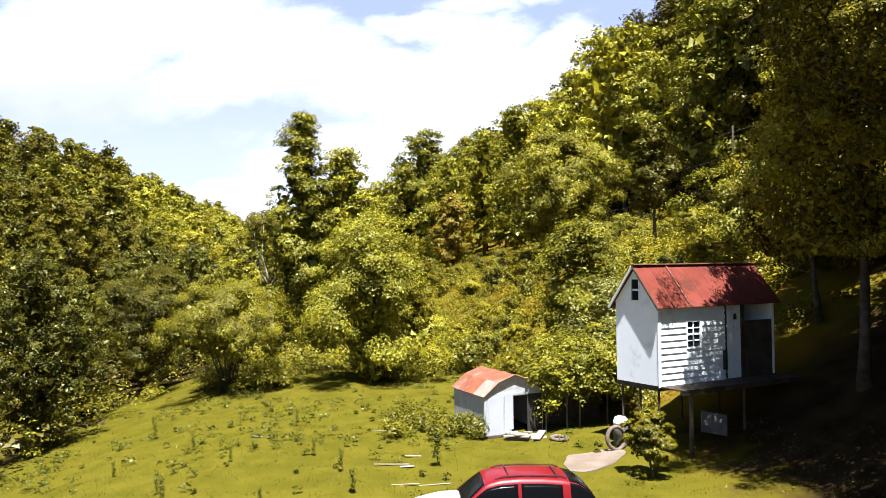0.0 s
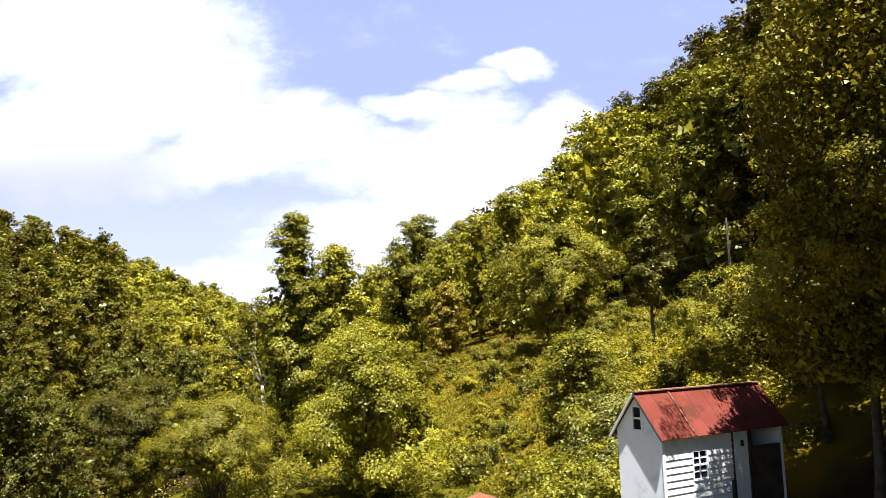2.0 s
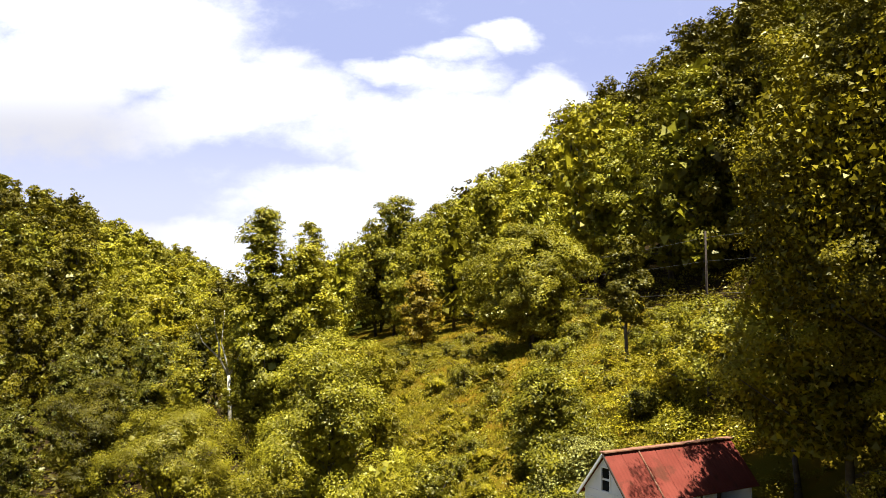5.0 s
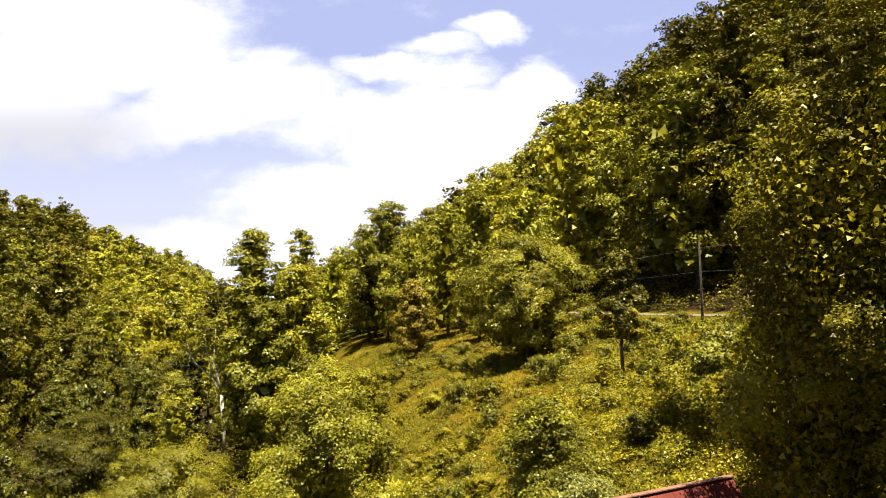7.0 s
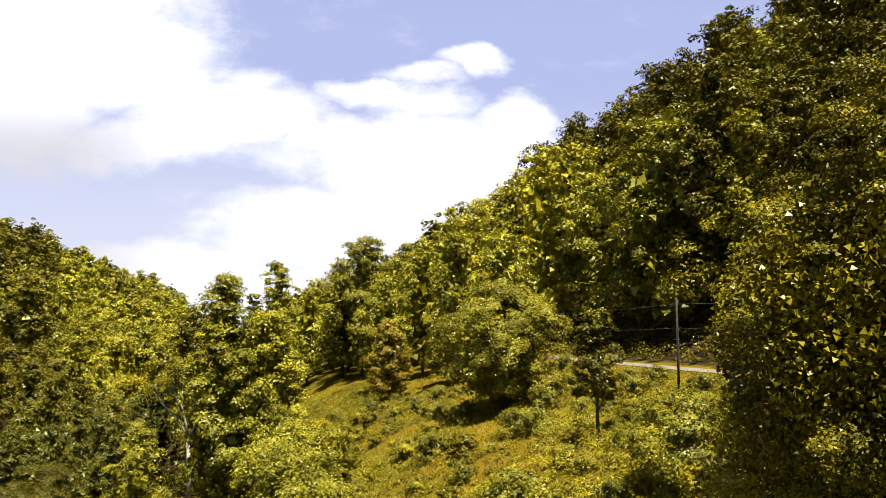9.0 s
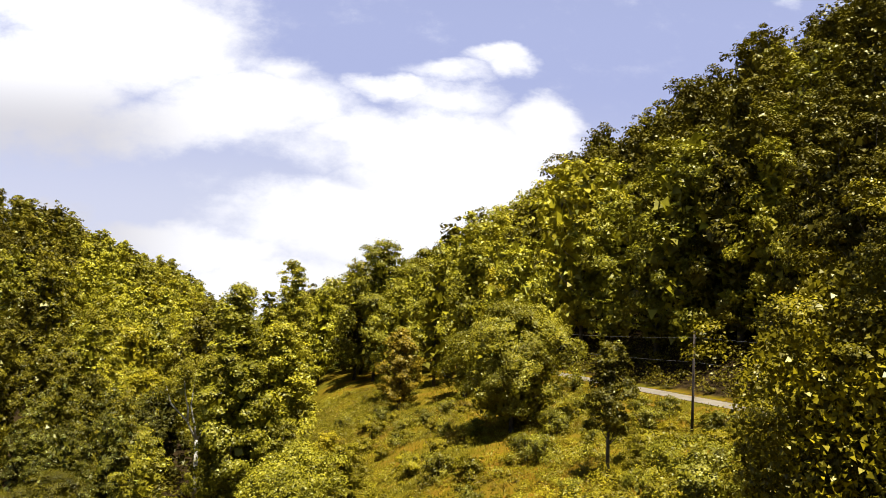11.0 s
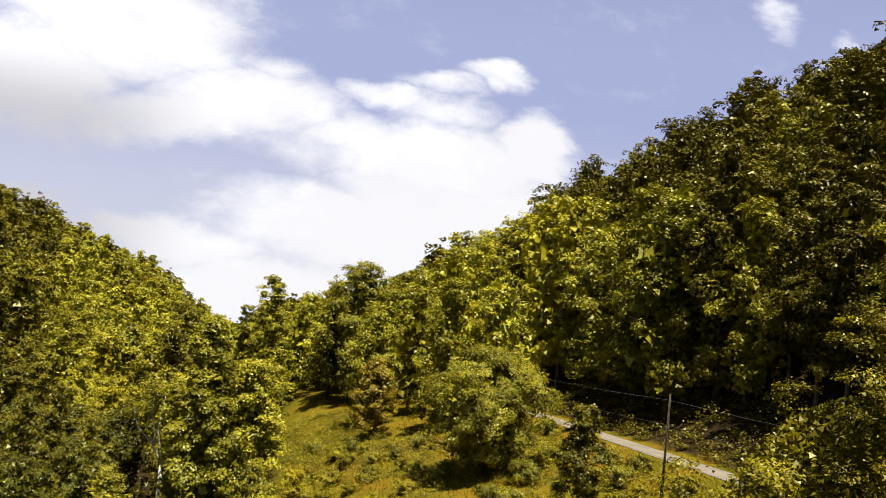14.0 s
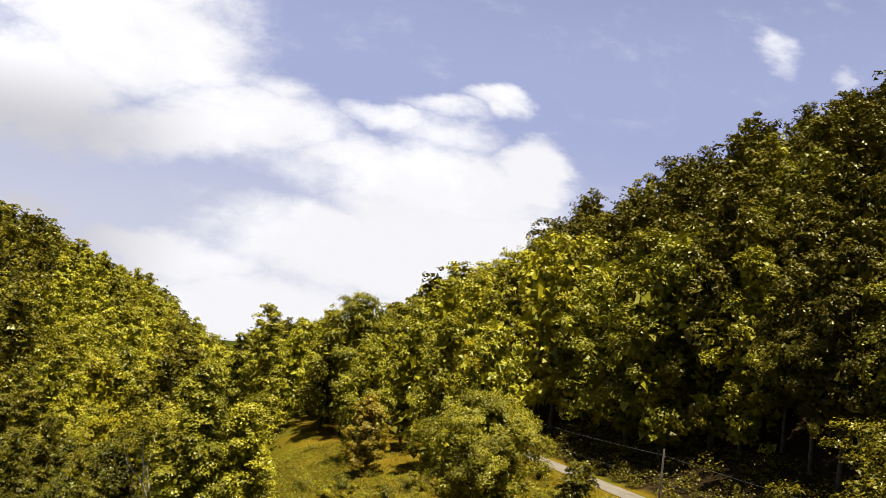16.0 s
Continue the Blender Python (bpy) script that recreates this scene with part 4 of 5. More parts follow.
        for a, c in ((0, 1), (-1, -1)):
            for j in range(len(vs) - 1):
                bm.faces.new((g[a][j], g[a][j + 1], h[a][j + 1], h[a][j]))
            for i in range(len(xs) - 1):
                bm.faces.new((g[i][a], g[i + 1][a], h[i + 1][a], h[i][a]))
        return part(name, bm, mat, root, label, smooth_shade=True)

    def steps(a, c, n):
        return [a + (c - a) * i / n for i in range(n + 1)]

    patch_on("upper_body", steps(-2.26, 0.92, 46), steps(-1, 1, 28), 0.0, M_CARRED)
    patch_on("rear_window", steps(-2.19, -1.60, 14), steps(-0.86, 0.86, 20), 0.008, M_CARGLASS, "black wrap-around rear glass")
    patch_on("windscreen", steps(0.36, 0.89, 8), steps(-0.44, 0.44, 10), 0.008, M_CARGLASS, "dark windscreen")
    for s in (-1, 1):
        for xa, xc in ((-1.42, -0.48), (-0.40, 0.58)):
            patch_on("side_window", steps(xa, xc, 10), [s * v for v in (0.95, 0.85, 0.75, 0.65, 0.57)], 0.008, M_CARGLASS, "dark tinted side window")
    for s in (-1, 1):
        rail = part("roof_rail", tube([(-1.55, s * 0.55, 1.66), (-1.42, s * 0.55, 1.71), (-0.6, s * 0.55, 1.748), (-0.1, s * 0.55, 1.736), (0.1, s * 0.55, 1.68)], [0.02] * 5, 6), M_RAIL, root, "dark red-brown roof rail")
        part("mirror", box(0.42, s * 0.95 - 0.09, 1.02, 0.54, s * 0.95 + 0.09, 1.16), M_CARRED, root, bevel=0.02)
        part("tail_lamp", box(-2.20, s * 0.80 - 0.07, 0.80, -2.08, s * 0.80 + 0.07, 1.10), M_CARRED, root, bevel=0.01)
        part("headlamp", box(2.12, s * 0.58 - 0.14, 0.62, 2.26, s * 0.58 + 0.14, 0.76), M_CHROME, root, bevel=0.02)
        for x in (-1.38, 1.42):
            w = part("wheel", torus(0.26, 0.10, pose(x, s * 0.82, 0.345, 90, 0, 0), 1.1), M_RUBBER, root, smooth_shade=True)
            part("rim", tube([(x, s * 0.80, 0.345), (x, s * 0.90, 0.345)], [0.19, 0.18], 12), M_CHROME, w)
    for x in (-1.33, -0.22):
        part("crossbar", tube([(x, -0.55, 1.73), (x, 0, 1.775), (x, 0.55, 1.73)], [0.02] * 3, 6), M_RAIL, root)
    part("bumper", box(-2.32, -0.80, 0.42, -2.16, 0.80, 0.64), M_RUBBER, root, bevel=0.03)
    part("bumper", box(2.16, -0.72, 0.40, 2.32, 0.72, 0.60), M_RUBBER, root, bevel=0.03)
    part("wiper", tube([(-2.27, -0.1, 1.12), (-2.2, 0.3, 1.26)], [0.012, 0.01], 5), M_RUBBER, root)
    return root


car()

# ======== utility pole and wires ========
px, py = 24.3, 65.2
pole = thing("utility_pole", pose(px, py, gz(px, py)), "grey wooden utility pole beside the road", "utility pole")
TOP = 18.75 - gz(px, py)
part("post", tube([(0, 0, -0.4), (0.02, 0, 3), (0.0, 0, TOP)], [0.12, 0.10, 0.075], 9), M_POLE, pole, smooth_shade=True)
for hgt in (18.2, 16.25, 13.65):
    part("insulator", tube([(0.1, 0, hgt - gz(px, py) - 0.08), (0.1, 0, hgt - gz(px, py) + 0.05)], [0.05, 0.04], 7), M_CHROME, pole)
for hgt, sag in ((18.25 - gz(px, py), 0.3), (16.3 - gz(px, py), 0.25), (13.7 - gz(px, py), 0.15)):
    pts = []
    for i in range(41):
        s = -34 + 76 * i / 40
        span = abs(s) / 42
        pts.append((px - 0.172 * s, py + 0.985 * s, gz(px, py) + hgt - sag * 4 * span * (1 - span)))
    tagged(part("power_wire", tube(pts, [0.011] * 41, 5), M_WIRE), "thin sagging overhead wire along the road", "wire", "wires along the road")
# ======== woods ========
rng = np.random.default_rng(11)
L_WOOD = "tall leafy broadleaf tree in a dense sunlit wood"


def tree_at(x, y, seed, label, mat=M_LEAF, turn=0, **kw):
    return make_tree(seed, stand(x, y, turn), label, mat, **kw)


# trees that can be told apart
tree_at(-12.9, 46.8, 21, "wide many-stemmed green shrub at the meadow's edge", M_LEAF, category="shrub", name="shrub", tall=6.3, radius=4.0, clear=2.1, clumps=260, per=170, leaf=0.09, shape="round", trunk=0.035, clump_r=0.14, stems=36, lobes=14, lobe=1.0, fill=30, grain=0.4, heart=0.07, heart_r=0.5)
tree_at(-20.3, 54.0, 22, "rounded soft green tree behind the shrub", M_LEAF_OLIVE, tall=8.6, radius=3.0, clear=1.0, clumps=220, per=200, leaf=0.075, shape="round", clump_r=0.17, lobes=16, lobe=1.0, heart=0.09, fill=30, grain=0.6)
tree_at(-4.3, 48.5, 23, "broad bushy pale-leaved tree at the meadow's edge", M_LEAF_FRESH, tall=10.2, radius=4.4, clear=0.3, simple=True, clumps=340, per=120, leaf=0.125, shape="oval", clump_r=0.16, heart=0.09, fill=30, grain=0.6)
tree_at(-11.4, 64.8, 24, "tall spire-shaped tree standing above the wood", M_LEAF, tall=19.8, radius=3.0, clear=1.0, clumps=420, per=80, leaf=0.2, shape="spire", clump_r=0.22, lobes=44, lobe=1.3)
tree_at(-8.2, 66.0, 37, "tall rounded tree beside the spire tree", M_LEAF, tall=17.0, radius=3.6, clear=2.0, clumps=260, per=80, leaf=0.2, shape="oval", clump_r=0.18, lobes=40, simple=True)
tree_at(6.9, 39.5, 25, "dense broadleaf tree beside the white cabin", M_LEAF, tall=8.4, radius=3.0, clear=0.2, simple=True, clumps=280, per=110, leaf=0.125, shape="oval", clump_r=0.2, heart=0.09, fill=30, grain=0.6)
tree_at(8.0, 36.2, 26, "pale silvery-leaved tree against the cabin's gable", M_LEAF_PALE, tall=5.6, radius=2.5, clear=0.3, clumps=220, per=70, leaf=0.1, shape="oval", clump_r=0.2, heart=0.09, fill=30, grain=0.6)
tree_at(12.1, 80.0, 27, "round dense green tree on the hillside", M_LEAF, tall=12.0, radius=6.0, clear=1.6, simple=True, clumps=420, per=140, leaf=0.17, shape="round", clump_r=0.135, lobes=38, lobe=0.85, cover=0.85, heart=0.075, fill=40, grain=0.5, heart_r=0.6)
tree_at(15.65, 57.8, 28, "slender bare-trunked tree wrapped in ivy", M_LEAF_OLIVE, tall=9.3, radius=1.55, clear=3.3, clumps=170, per=60, leaf=0.17, shape="spire", trunk=0.15, clump_r=0.26, simple=True, heart=0.09, fill=30, grain=0.6)
tree_at(16.5, 44.0, 29, "bright green spreading tree behind the cabin", M_LEAF, tall=5.6, radius=3.3, clear=1.0, clumps=210, per=56, leaf=0.14, shape="oval", clump_r=0.15, lobes=12, lobe=0.85, heart_r=0.3, fill=30, heart=0.09, grain=0.6)
tree_at(14.4, 22.4, 30, "huge dark overhanging broadleaf tree", M_LEAF_SHADED, tall=22.9 - gz(14.4, 22.4), radius=5.5, clear=4.0, simple=True, clumps=200, per=300, leaf=0.085, shape="dome", trunk=0.24, clump_r=0.095, lobes=64, lobe=0.34, heart_r=0.92, cover=0.95, flat=0.55, heart=0.026, fill=110, grain=0.22)
tree_at(14.6, 27.5, 63, "tall dark leafy tree shading the cabin's far end", M_LEAF_SHADED, tall=16.2 - gz(14.6, 27.5), radius=4.1, clear=4.6, simple=True, clumps=240, per=110, leaf=0.1, shape="round", trunk=0.2, clump_r=0.13, lobes=44, lobe=0.5, cover=0.95, flat=0.6, heart=0.05, heart_r=0.85, fill=60, grain=0.35)
# added just outside the view, to throw shade on the yard
tree_at(15.6, 15.4, 45, "tall tree added out of view to shade the yard", M_LEAF_SHADED, tall=18.0 - gz(15.6, 15.4), radius=5.6, clear=2.5, simple=True, clumps=300, per=110, leaf=0.12, shape="round", trunk=0.35, clump_r=0.13, lobes=44, lobe=0.55, cover=0.92, flat=0.6, heart=0.06, heart_r=0.8, fill=40, grain=0.5)
# dark leaf colour helps imitate the deep shade on the slope
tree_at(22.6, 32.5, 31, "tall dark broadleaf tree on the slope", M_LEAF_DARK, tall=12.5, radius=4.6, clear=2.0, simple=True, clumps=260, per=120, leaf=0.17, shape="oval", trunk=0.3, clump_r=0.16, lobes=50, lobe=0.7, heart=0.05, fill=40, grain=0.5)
tree_at(1.4, 109.5, 32, "brownish half-withered leafy tree", M_LEAF_BROWN, tall=10.5, radius=3.0, clear=1.0, clumps=200, per=40, leaf=0.26, shape="oval", clump_r=0.18, simple=True)


def forked_tree(x, y):
    """A pale trunk that forks into bare white limbs below a thin crown."""
    root = thing("tree", stand(x, y), "pale-trunked tree with bare forked white limbs", "tree")
    bm = tube([(0, 0, -0.4), (-0.1, 0, 2.5), (-0.25, -0.2, 6.0)], [0.26, 0.2, 0.16], 8)
    for limb in (((-0.25, -0.2, 5.9), (-1.2, -0.5, 7.8), (-2.9, -0.6, 9.4), (-3.6, -0.5, 11.2)), ((-0.25, -0.2, 5.9), (-0.5, -0.5, 7.6), (-0.95, -0.6, 9.3), (-0.8, -0.3, 12.6)),
                 ((-0.2, -0.2, 6.0), (0.7, 0.2, 7.9), (1.5, 0.3, 9.7), (1.9, 0.2, 11.4)), ((-1.2, -0.5, 7.8), (-1.1, -0.9, 9.0), (-1.6, -0.8, 10.6), (-1.8, -0.5, 12.0))):
        tube(limb, [0.13, 0.1, 0.07, 0.03], 6, bm)
    part("trunk", bm, M_BARK_PALE, root, smooth_shade=True)
    bare, v, f = tree_parts(33, tall=14.4, radius=3.6, clear=8.6, clumps=110, per=60, leaf=0.2, shape="oval", clump_r=0.17, simple=True, heart_r=0.3, heart=0.08, fill=6)
    bare.free()
    mesh_object("crown", v, f, M_LEAF, root)


forked_tree(-18.2, 84.0)
tree_at(6.75, 26.0, 34, "small leafy bush beside the parking slab", M_LEAF_OLIVE, category="bush", name="bush", tall=2.15, radius=0.78, clear=0.55, clumps=180, per=64, leaf=0.075, shape="round", trunk=0.05, clump_r=0.17, lobes=16, lobe=1.0, heart=0.2, heart_r=0.4)
tree_at(-19.4, 154.0, 35, "pointed tree at the head of the valley", M_LEAF, tall=30.5, radius=4.6, clear=2.0, clumps=220, per=66, leaf=0.36, shape="spire", clump_r=0.19, lobes=44, lobe=1.0, simple=True)
tree_at(-24.3, 155.0, 48, "slender tree beside the pointed tree at the valley's head", M_LEAF, tall=25.5, radius=3.2, clear=2.0, clumps=140, per=66, leaf=0.36, shape="spire", clump_r=0.2, lobes=36, lobe=1.0, simple=True)
tree_at(78.0, 170.0, 49, "tall open-crowned tree standing out on the ridge", M_LEAF_OLIVE, tall=31.5, radius=5.6, clear=14.0, clumps=90, per=36, leaf=0.55, shape="round", clump_r=0.16, lobes=16, lobe=0.7, trunk=0.35, heart_r=0.3)
tree_at(-3.2, 150.0, 36, "broad dark oak at the head of the meadow", M_LEAF, tall=25.5, radius=7.0, clear=2.0, clumps=220, per=80, leaf=0.36, shape="round", clump_r=0.18, simple=True, lobes=34)
tree_at(6.0, 157.0, 51, "broad round-topped tree beside the dark oak", M_LEAF, tall=22.5, radius=6.6, clear=2.0, clumps=220, per=80, leaf=0.36, shape="round", clump_r=0.18, simple=True)
tree_at(19.0, 58.5, 38, "leafy young tree below the road", M_LEAF_YELLOW, tall=2.4, radius=1.6, clear=0.6, clumps=90, per=60, leaf=0.15, shape="round", clump_r=0.24, simple=True, heart=0.09, fill=30, grain=0.6)

# the dark leaf colour of these trees stands in for deep shade
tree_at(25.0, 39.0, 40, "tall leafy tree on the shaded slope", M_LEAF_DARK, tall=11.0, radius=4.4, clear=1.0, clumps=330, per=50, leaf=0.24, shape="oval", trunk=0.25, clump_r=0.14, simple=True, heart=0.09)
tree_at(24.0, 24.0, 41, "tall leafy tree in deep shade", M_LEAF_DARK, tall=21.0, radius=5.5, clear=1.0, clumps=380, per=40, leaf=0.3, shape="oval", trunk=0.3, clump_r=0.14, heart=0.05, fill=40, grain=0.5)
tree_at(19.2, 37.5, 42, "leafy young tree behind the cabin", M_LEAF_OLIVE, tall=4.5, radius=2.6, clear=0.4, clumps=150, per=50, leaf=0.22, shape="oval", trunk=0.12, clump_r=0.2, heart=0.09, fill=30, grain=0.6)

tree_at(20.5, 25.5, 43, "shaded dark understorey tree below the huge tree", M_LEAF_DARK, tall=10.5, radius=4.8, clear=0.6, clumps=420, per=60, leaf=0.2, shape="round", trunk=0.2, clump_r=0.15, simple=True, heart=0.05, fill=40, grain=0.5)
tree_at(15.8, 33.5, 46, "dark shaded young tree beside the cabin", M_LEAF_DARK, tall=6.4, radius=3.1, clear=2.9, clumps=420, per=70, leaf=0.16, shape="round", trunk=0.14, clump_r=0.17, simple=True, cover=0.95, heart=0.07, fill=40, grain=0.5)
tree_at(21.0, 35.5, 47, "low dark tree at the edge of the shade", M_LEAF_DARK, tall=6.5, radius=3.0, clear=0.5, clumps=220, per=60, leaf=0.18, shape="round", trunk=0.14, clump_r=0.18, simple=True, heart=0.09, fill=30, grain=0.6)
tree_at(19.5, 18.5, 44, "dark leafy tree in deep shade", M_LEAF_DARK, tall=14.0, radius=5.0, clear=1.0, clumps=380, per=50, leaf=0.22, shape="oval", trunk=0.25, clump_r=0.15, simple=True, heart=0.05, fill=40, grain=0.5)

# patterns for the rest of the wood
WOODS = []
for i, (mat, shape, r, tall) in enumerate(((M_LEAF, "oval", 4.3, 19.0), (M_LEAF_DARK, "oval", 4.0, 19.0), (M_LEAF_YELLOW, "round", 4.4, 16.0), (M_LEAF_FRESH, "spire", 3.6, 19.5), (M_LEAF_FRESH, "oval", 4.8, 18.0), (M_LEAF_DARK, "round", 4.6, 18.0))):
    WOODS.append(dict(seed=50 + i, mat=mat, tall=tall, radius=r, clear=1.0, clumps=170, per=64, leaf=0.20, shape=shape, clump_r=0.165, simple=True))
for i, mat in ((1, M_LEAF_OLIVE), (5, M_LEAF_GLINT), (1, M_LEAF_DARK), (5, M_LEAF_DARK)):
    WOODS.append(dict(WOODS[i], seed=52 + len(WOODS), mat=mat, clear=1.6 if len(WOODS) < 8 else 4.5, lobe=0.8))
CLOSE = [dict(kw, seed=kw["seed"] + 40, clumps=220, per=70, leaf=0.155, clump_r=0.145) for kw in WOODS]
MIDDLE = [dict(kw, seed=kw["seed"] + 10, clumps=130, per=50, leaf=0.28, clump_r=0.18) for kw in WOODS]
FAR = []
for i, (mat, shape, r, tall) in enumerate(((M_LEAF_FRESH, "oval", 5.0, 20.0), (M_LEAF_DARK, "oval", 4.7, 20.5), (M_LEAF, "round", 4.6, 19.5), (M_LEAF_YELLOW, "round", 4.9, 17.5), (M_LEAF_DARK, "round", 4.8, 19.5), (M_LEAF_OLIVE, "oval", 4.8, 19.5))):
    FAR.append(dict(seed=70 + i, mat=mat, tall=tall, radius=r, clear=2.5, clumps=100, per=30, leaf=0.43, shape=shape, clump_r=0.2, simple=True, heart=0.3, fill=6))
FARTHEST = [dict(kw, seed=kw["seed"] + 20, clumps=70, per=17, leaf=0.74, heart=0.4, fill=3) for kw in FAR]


def shade_index(kind, x, y, u, pick):
    """Leaf colour imitates shade: darker kinds high on the hill and in the low wood by the meadow, fresh green ones
    along the valley.
    """
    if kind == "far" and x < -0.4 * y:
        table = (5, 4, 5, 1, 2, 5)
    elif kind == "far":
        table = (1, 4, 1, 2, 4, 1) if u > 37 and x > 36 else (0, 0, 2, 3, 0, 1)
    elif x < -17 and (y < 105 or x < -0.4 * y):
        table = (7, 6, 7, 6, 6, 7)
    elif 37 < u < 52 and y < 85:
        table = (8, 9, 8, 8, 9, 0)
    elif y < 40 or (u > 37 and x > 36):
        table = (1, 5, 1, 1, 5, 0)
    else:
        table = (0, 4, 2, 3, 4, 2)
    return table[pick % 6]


protos, KINDS = {}, {"close": CLOSE, "near": WOODS, "middle": MIDDLE, "far": FAR}


def wood_tree(kind, i, x, y, turn, k, kz):
    key = (kind, i)
    if key not in protos:
        kw = dict(KINDS[kind][i])
        seed, mat = kw.pop("seed"), kw.pop("mat")
        protos[key] = make_tree(seed, Matrix.Identity(4), L_WOOD if kind != "far" else "leafy tree, distant on the wooded hillside or added out of view", mat, group="trees of the wood", **kw)
        protos[key].matrix_basis = pose(x, y, gz(x, y), 0, 0, turn) @ Matrix.Diagonal((k, k, k * kz, 1))
        return
    plant_copy(protos[key], x, y, turn, k, kz)


taken = [(-12.9, 46.8, 4), (-20.3, 54, 3), (-4.3, 48.5, 4), (-11.8, 64.8, 2.5), (-8.2, 66, 2.5), (6.9, 40.5, 3), (12.2, 80, 5.5), (16.5, 44, 4), (14, 22.2, 5), (15.6, 15.4, 5), (14.6, 27.5, 3.5), (15.8, 33.5, 2.5), (10, 30.5, 3), (12.5, 32, 2.5), (22.6, 32.5, 4), (25, 39, 4), (24, 24, 4.5), (1.4, 109.5, 3), (-18.2, 84, 3.5), (-17, 77, 3.4), (-15.8, 71, 3.0), (-14.8, 65, 2.6), (-12, 146, 4), (-19.4, 154, 5), (-24.3, 155, 3), (-3.2, 150, 6), (6, 157, 5), (78, 170, 3)]


def free(x, y, gap):
    return all((x - a) ** 2 + (y - b) ** 2 > (gap / 2 + c) ** 2 for a, b, c in taken)


def wooded(x, y):
    """Where the wood stands: the hillside above the road, the valley floor and the other side."""
    u = up(x, y)
    if u > 39.0 + 2.5 * (50 < y < 115):
        return True
    if x < -18.5 - 0.10 * max(0, 48 - y) and y > 18:
        return True
    if y > 57 and u < -1.5:
        return True
    # unseen trees beside the camera, added to block sky light from the yard
    if x > 15 + 0.35 * max(0, y - 4) and y < 30 and u < 28.5:
        return True
    if y > 104 and 11.5 < u < 28.5:
        return True
    if y > 143 and u < 28.5:
        return True
    return False


plan = []
for trial in range(14000):
    if trial < 3000:
        x, y = rng.uniform(-60, 75), rng.uniform(-10, 120)
    else:
        x, y = rng.uniform(-200, 230), rng.uniform(-20, 430)
        if trial > 13000:
            x, y = rng.uniform(-190, -40), rng.uniform(400, 580)
    d = math.hypot(x, y)
    u = up(x, y)
    gap = 4.2 if 37 < u < 58 and d < 110 else 4.6 if d < 70 else 5.8 if d < 110 else 7.4 if d < 200 else 9.5
    if not wooded(x, y) or y < -15:
        continue
    bearing = math.degrees(math.atan2(x, max(y, 0.1)))
    if bearing < -36 or (bearing > 40 and d > 60):
        continue
    if u > 37 and -0.172 * x + 0.985 * (y - 56) > 235:
        continue
    if not free(x, y, gap):
        continue
    taken.append((x, y, gap / 2))
    k = rng.uniform(0.88, 1.12)
    if u < 0:
        k *= 0.5 if d < 60 else 0.56 if d < 75 else 0.70 if d < 150 else (0.97 if y < 400 else 0.86) if x < -0.3 * y else 0.85 if -0.18 * y < x < -0.07 * y and y < 260 else 1.05
    elif u > 37:
        k *= 1.1 if y < 90 or x > 74 else 1.36
    elif x > 14:
        k *= 0.85 if y < 40 else 1.1 if y < 140 else 1.12
    else:
        k *= 0.9 if y < 140 else 1.1
    plan.append((d, x, y, rng.uniform(0, 360), k, rng.uniform(0.92, 1.1), int(rng.integers(0, 1000))))
plan.sort()
SINGLE = 245
far_v, far_f, far_n = {}, {}, {}
far_parts = []
for kw in FAR + FARTHEST:
    kw = dict(kw)
    seed, mat = kw.pop("seed"), kw.pop("mat")
    bm_, v_, f_ = tree_parts(seed, **kw)
    bm_.free()
    far_parts.append((v_, f_, mat))
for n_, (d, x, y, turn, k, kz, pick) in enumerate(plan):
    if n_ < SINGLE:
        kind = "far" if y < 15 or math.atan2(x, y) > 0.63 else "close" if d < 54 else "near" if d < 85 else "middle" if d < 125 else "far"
        wood_tree(kind, shade_index(kind, x, y, up(x, y), pick), x, y, turn, k, kz)
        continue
    i = shade_index("far", x, y, up(x, y), pick) + (len(FAR) if d > 235 else 0)
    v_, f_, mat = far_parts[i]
    c, s = math.cos(radians(turn)), math.sin(radians(turn))
    p = np.stack([(v_[:, 0] * c - v_[:, 1] * s) * k + x, (v_[:, 0] * s + v_[:, 1] * c) * k + y, v_[:, 2] * k * kz + gz(x, y)], 1)
    far_v.setdefault(i, []).append(p)
    far_f.setdefault(i, []).append(f_ + far_n.get(i, 0))
    far_n[i] = far_n.get(i, 0) + len(v_)
for i in sorted(far_v):
    tagged(mesh_object("far_woods", np.concatenate(far_v[i]), np.concatenate(far_f[i]), far_parts[i][2]), "far continuous leafy canopy of the wooded hills", "woods", kind="stuff")


# ======== undergrowth ========
def scatter(name, test, area, number, r, size, per, mat, label, category, seed, lift=0.35, simple=True):
    """Low leafy growth that nobody could count, as one object."""
    g = np.random.default_rng(seed)
    pts = []
    while len(pts) < number:
        x, y = g.uniform(area[0], area[1]), g.uniform(area[2], area[3])
        if test(x, y, g):
            pts.append((x, y))
    pts = np.array(pts)
    rad = r * (0.5 + g.random(len(pts)) ** 2 * 1.3)
    c = np.column_stack([pts, height(pts[:, 0], pts[:, 1]) + rad * lift])
    v, f = clump_leaves(c, rad, per, size, g, flat=0.8, cover=0.9, simple=simple)
    return tagged(mesh_object(name, v, f, mat), label, category, kind="stuff")


def patch(x, y, s=0.16, o=0.0):
    return noise.noise((x * s + o, y * s, 3.1))


def on_slope(x, y, g):
    u = up(x, y)
    return 0.5 < u < 29 and y > 37 and y < 142 and (y < 104 or u < 12) and patch(x, y) > -0.28 - 0.25 * (u < 5)


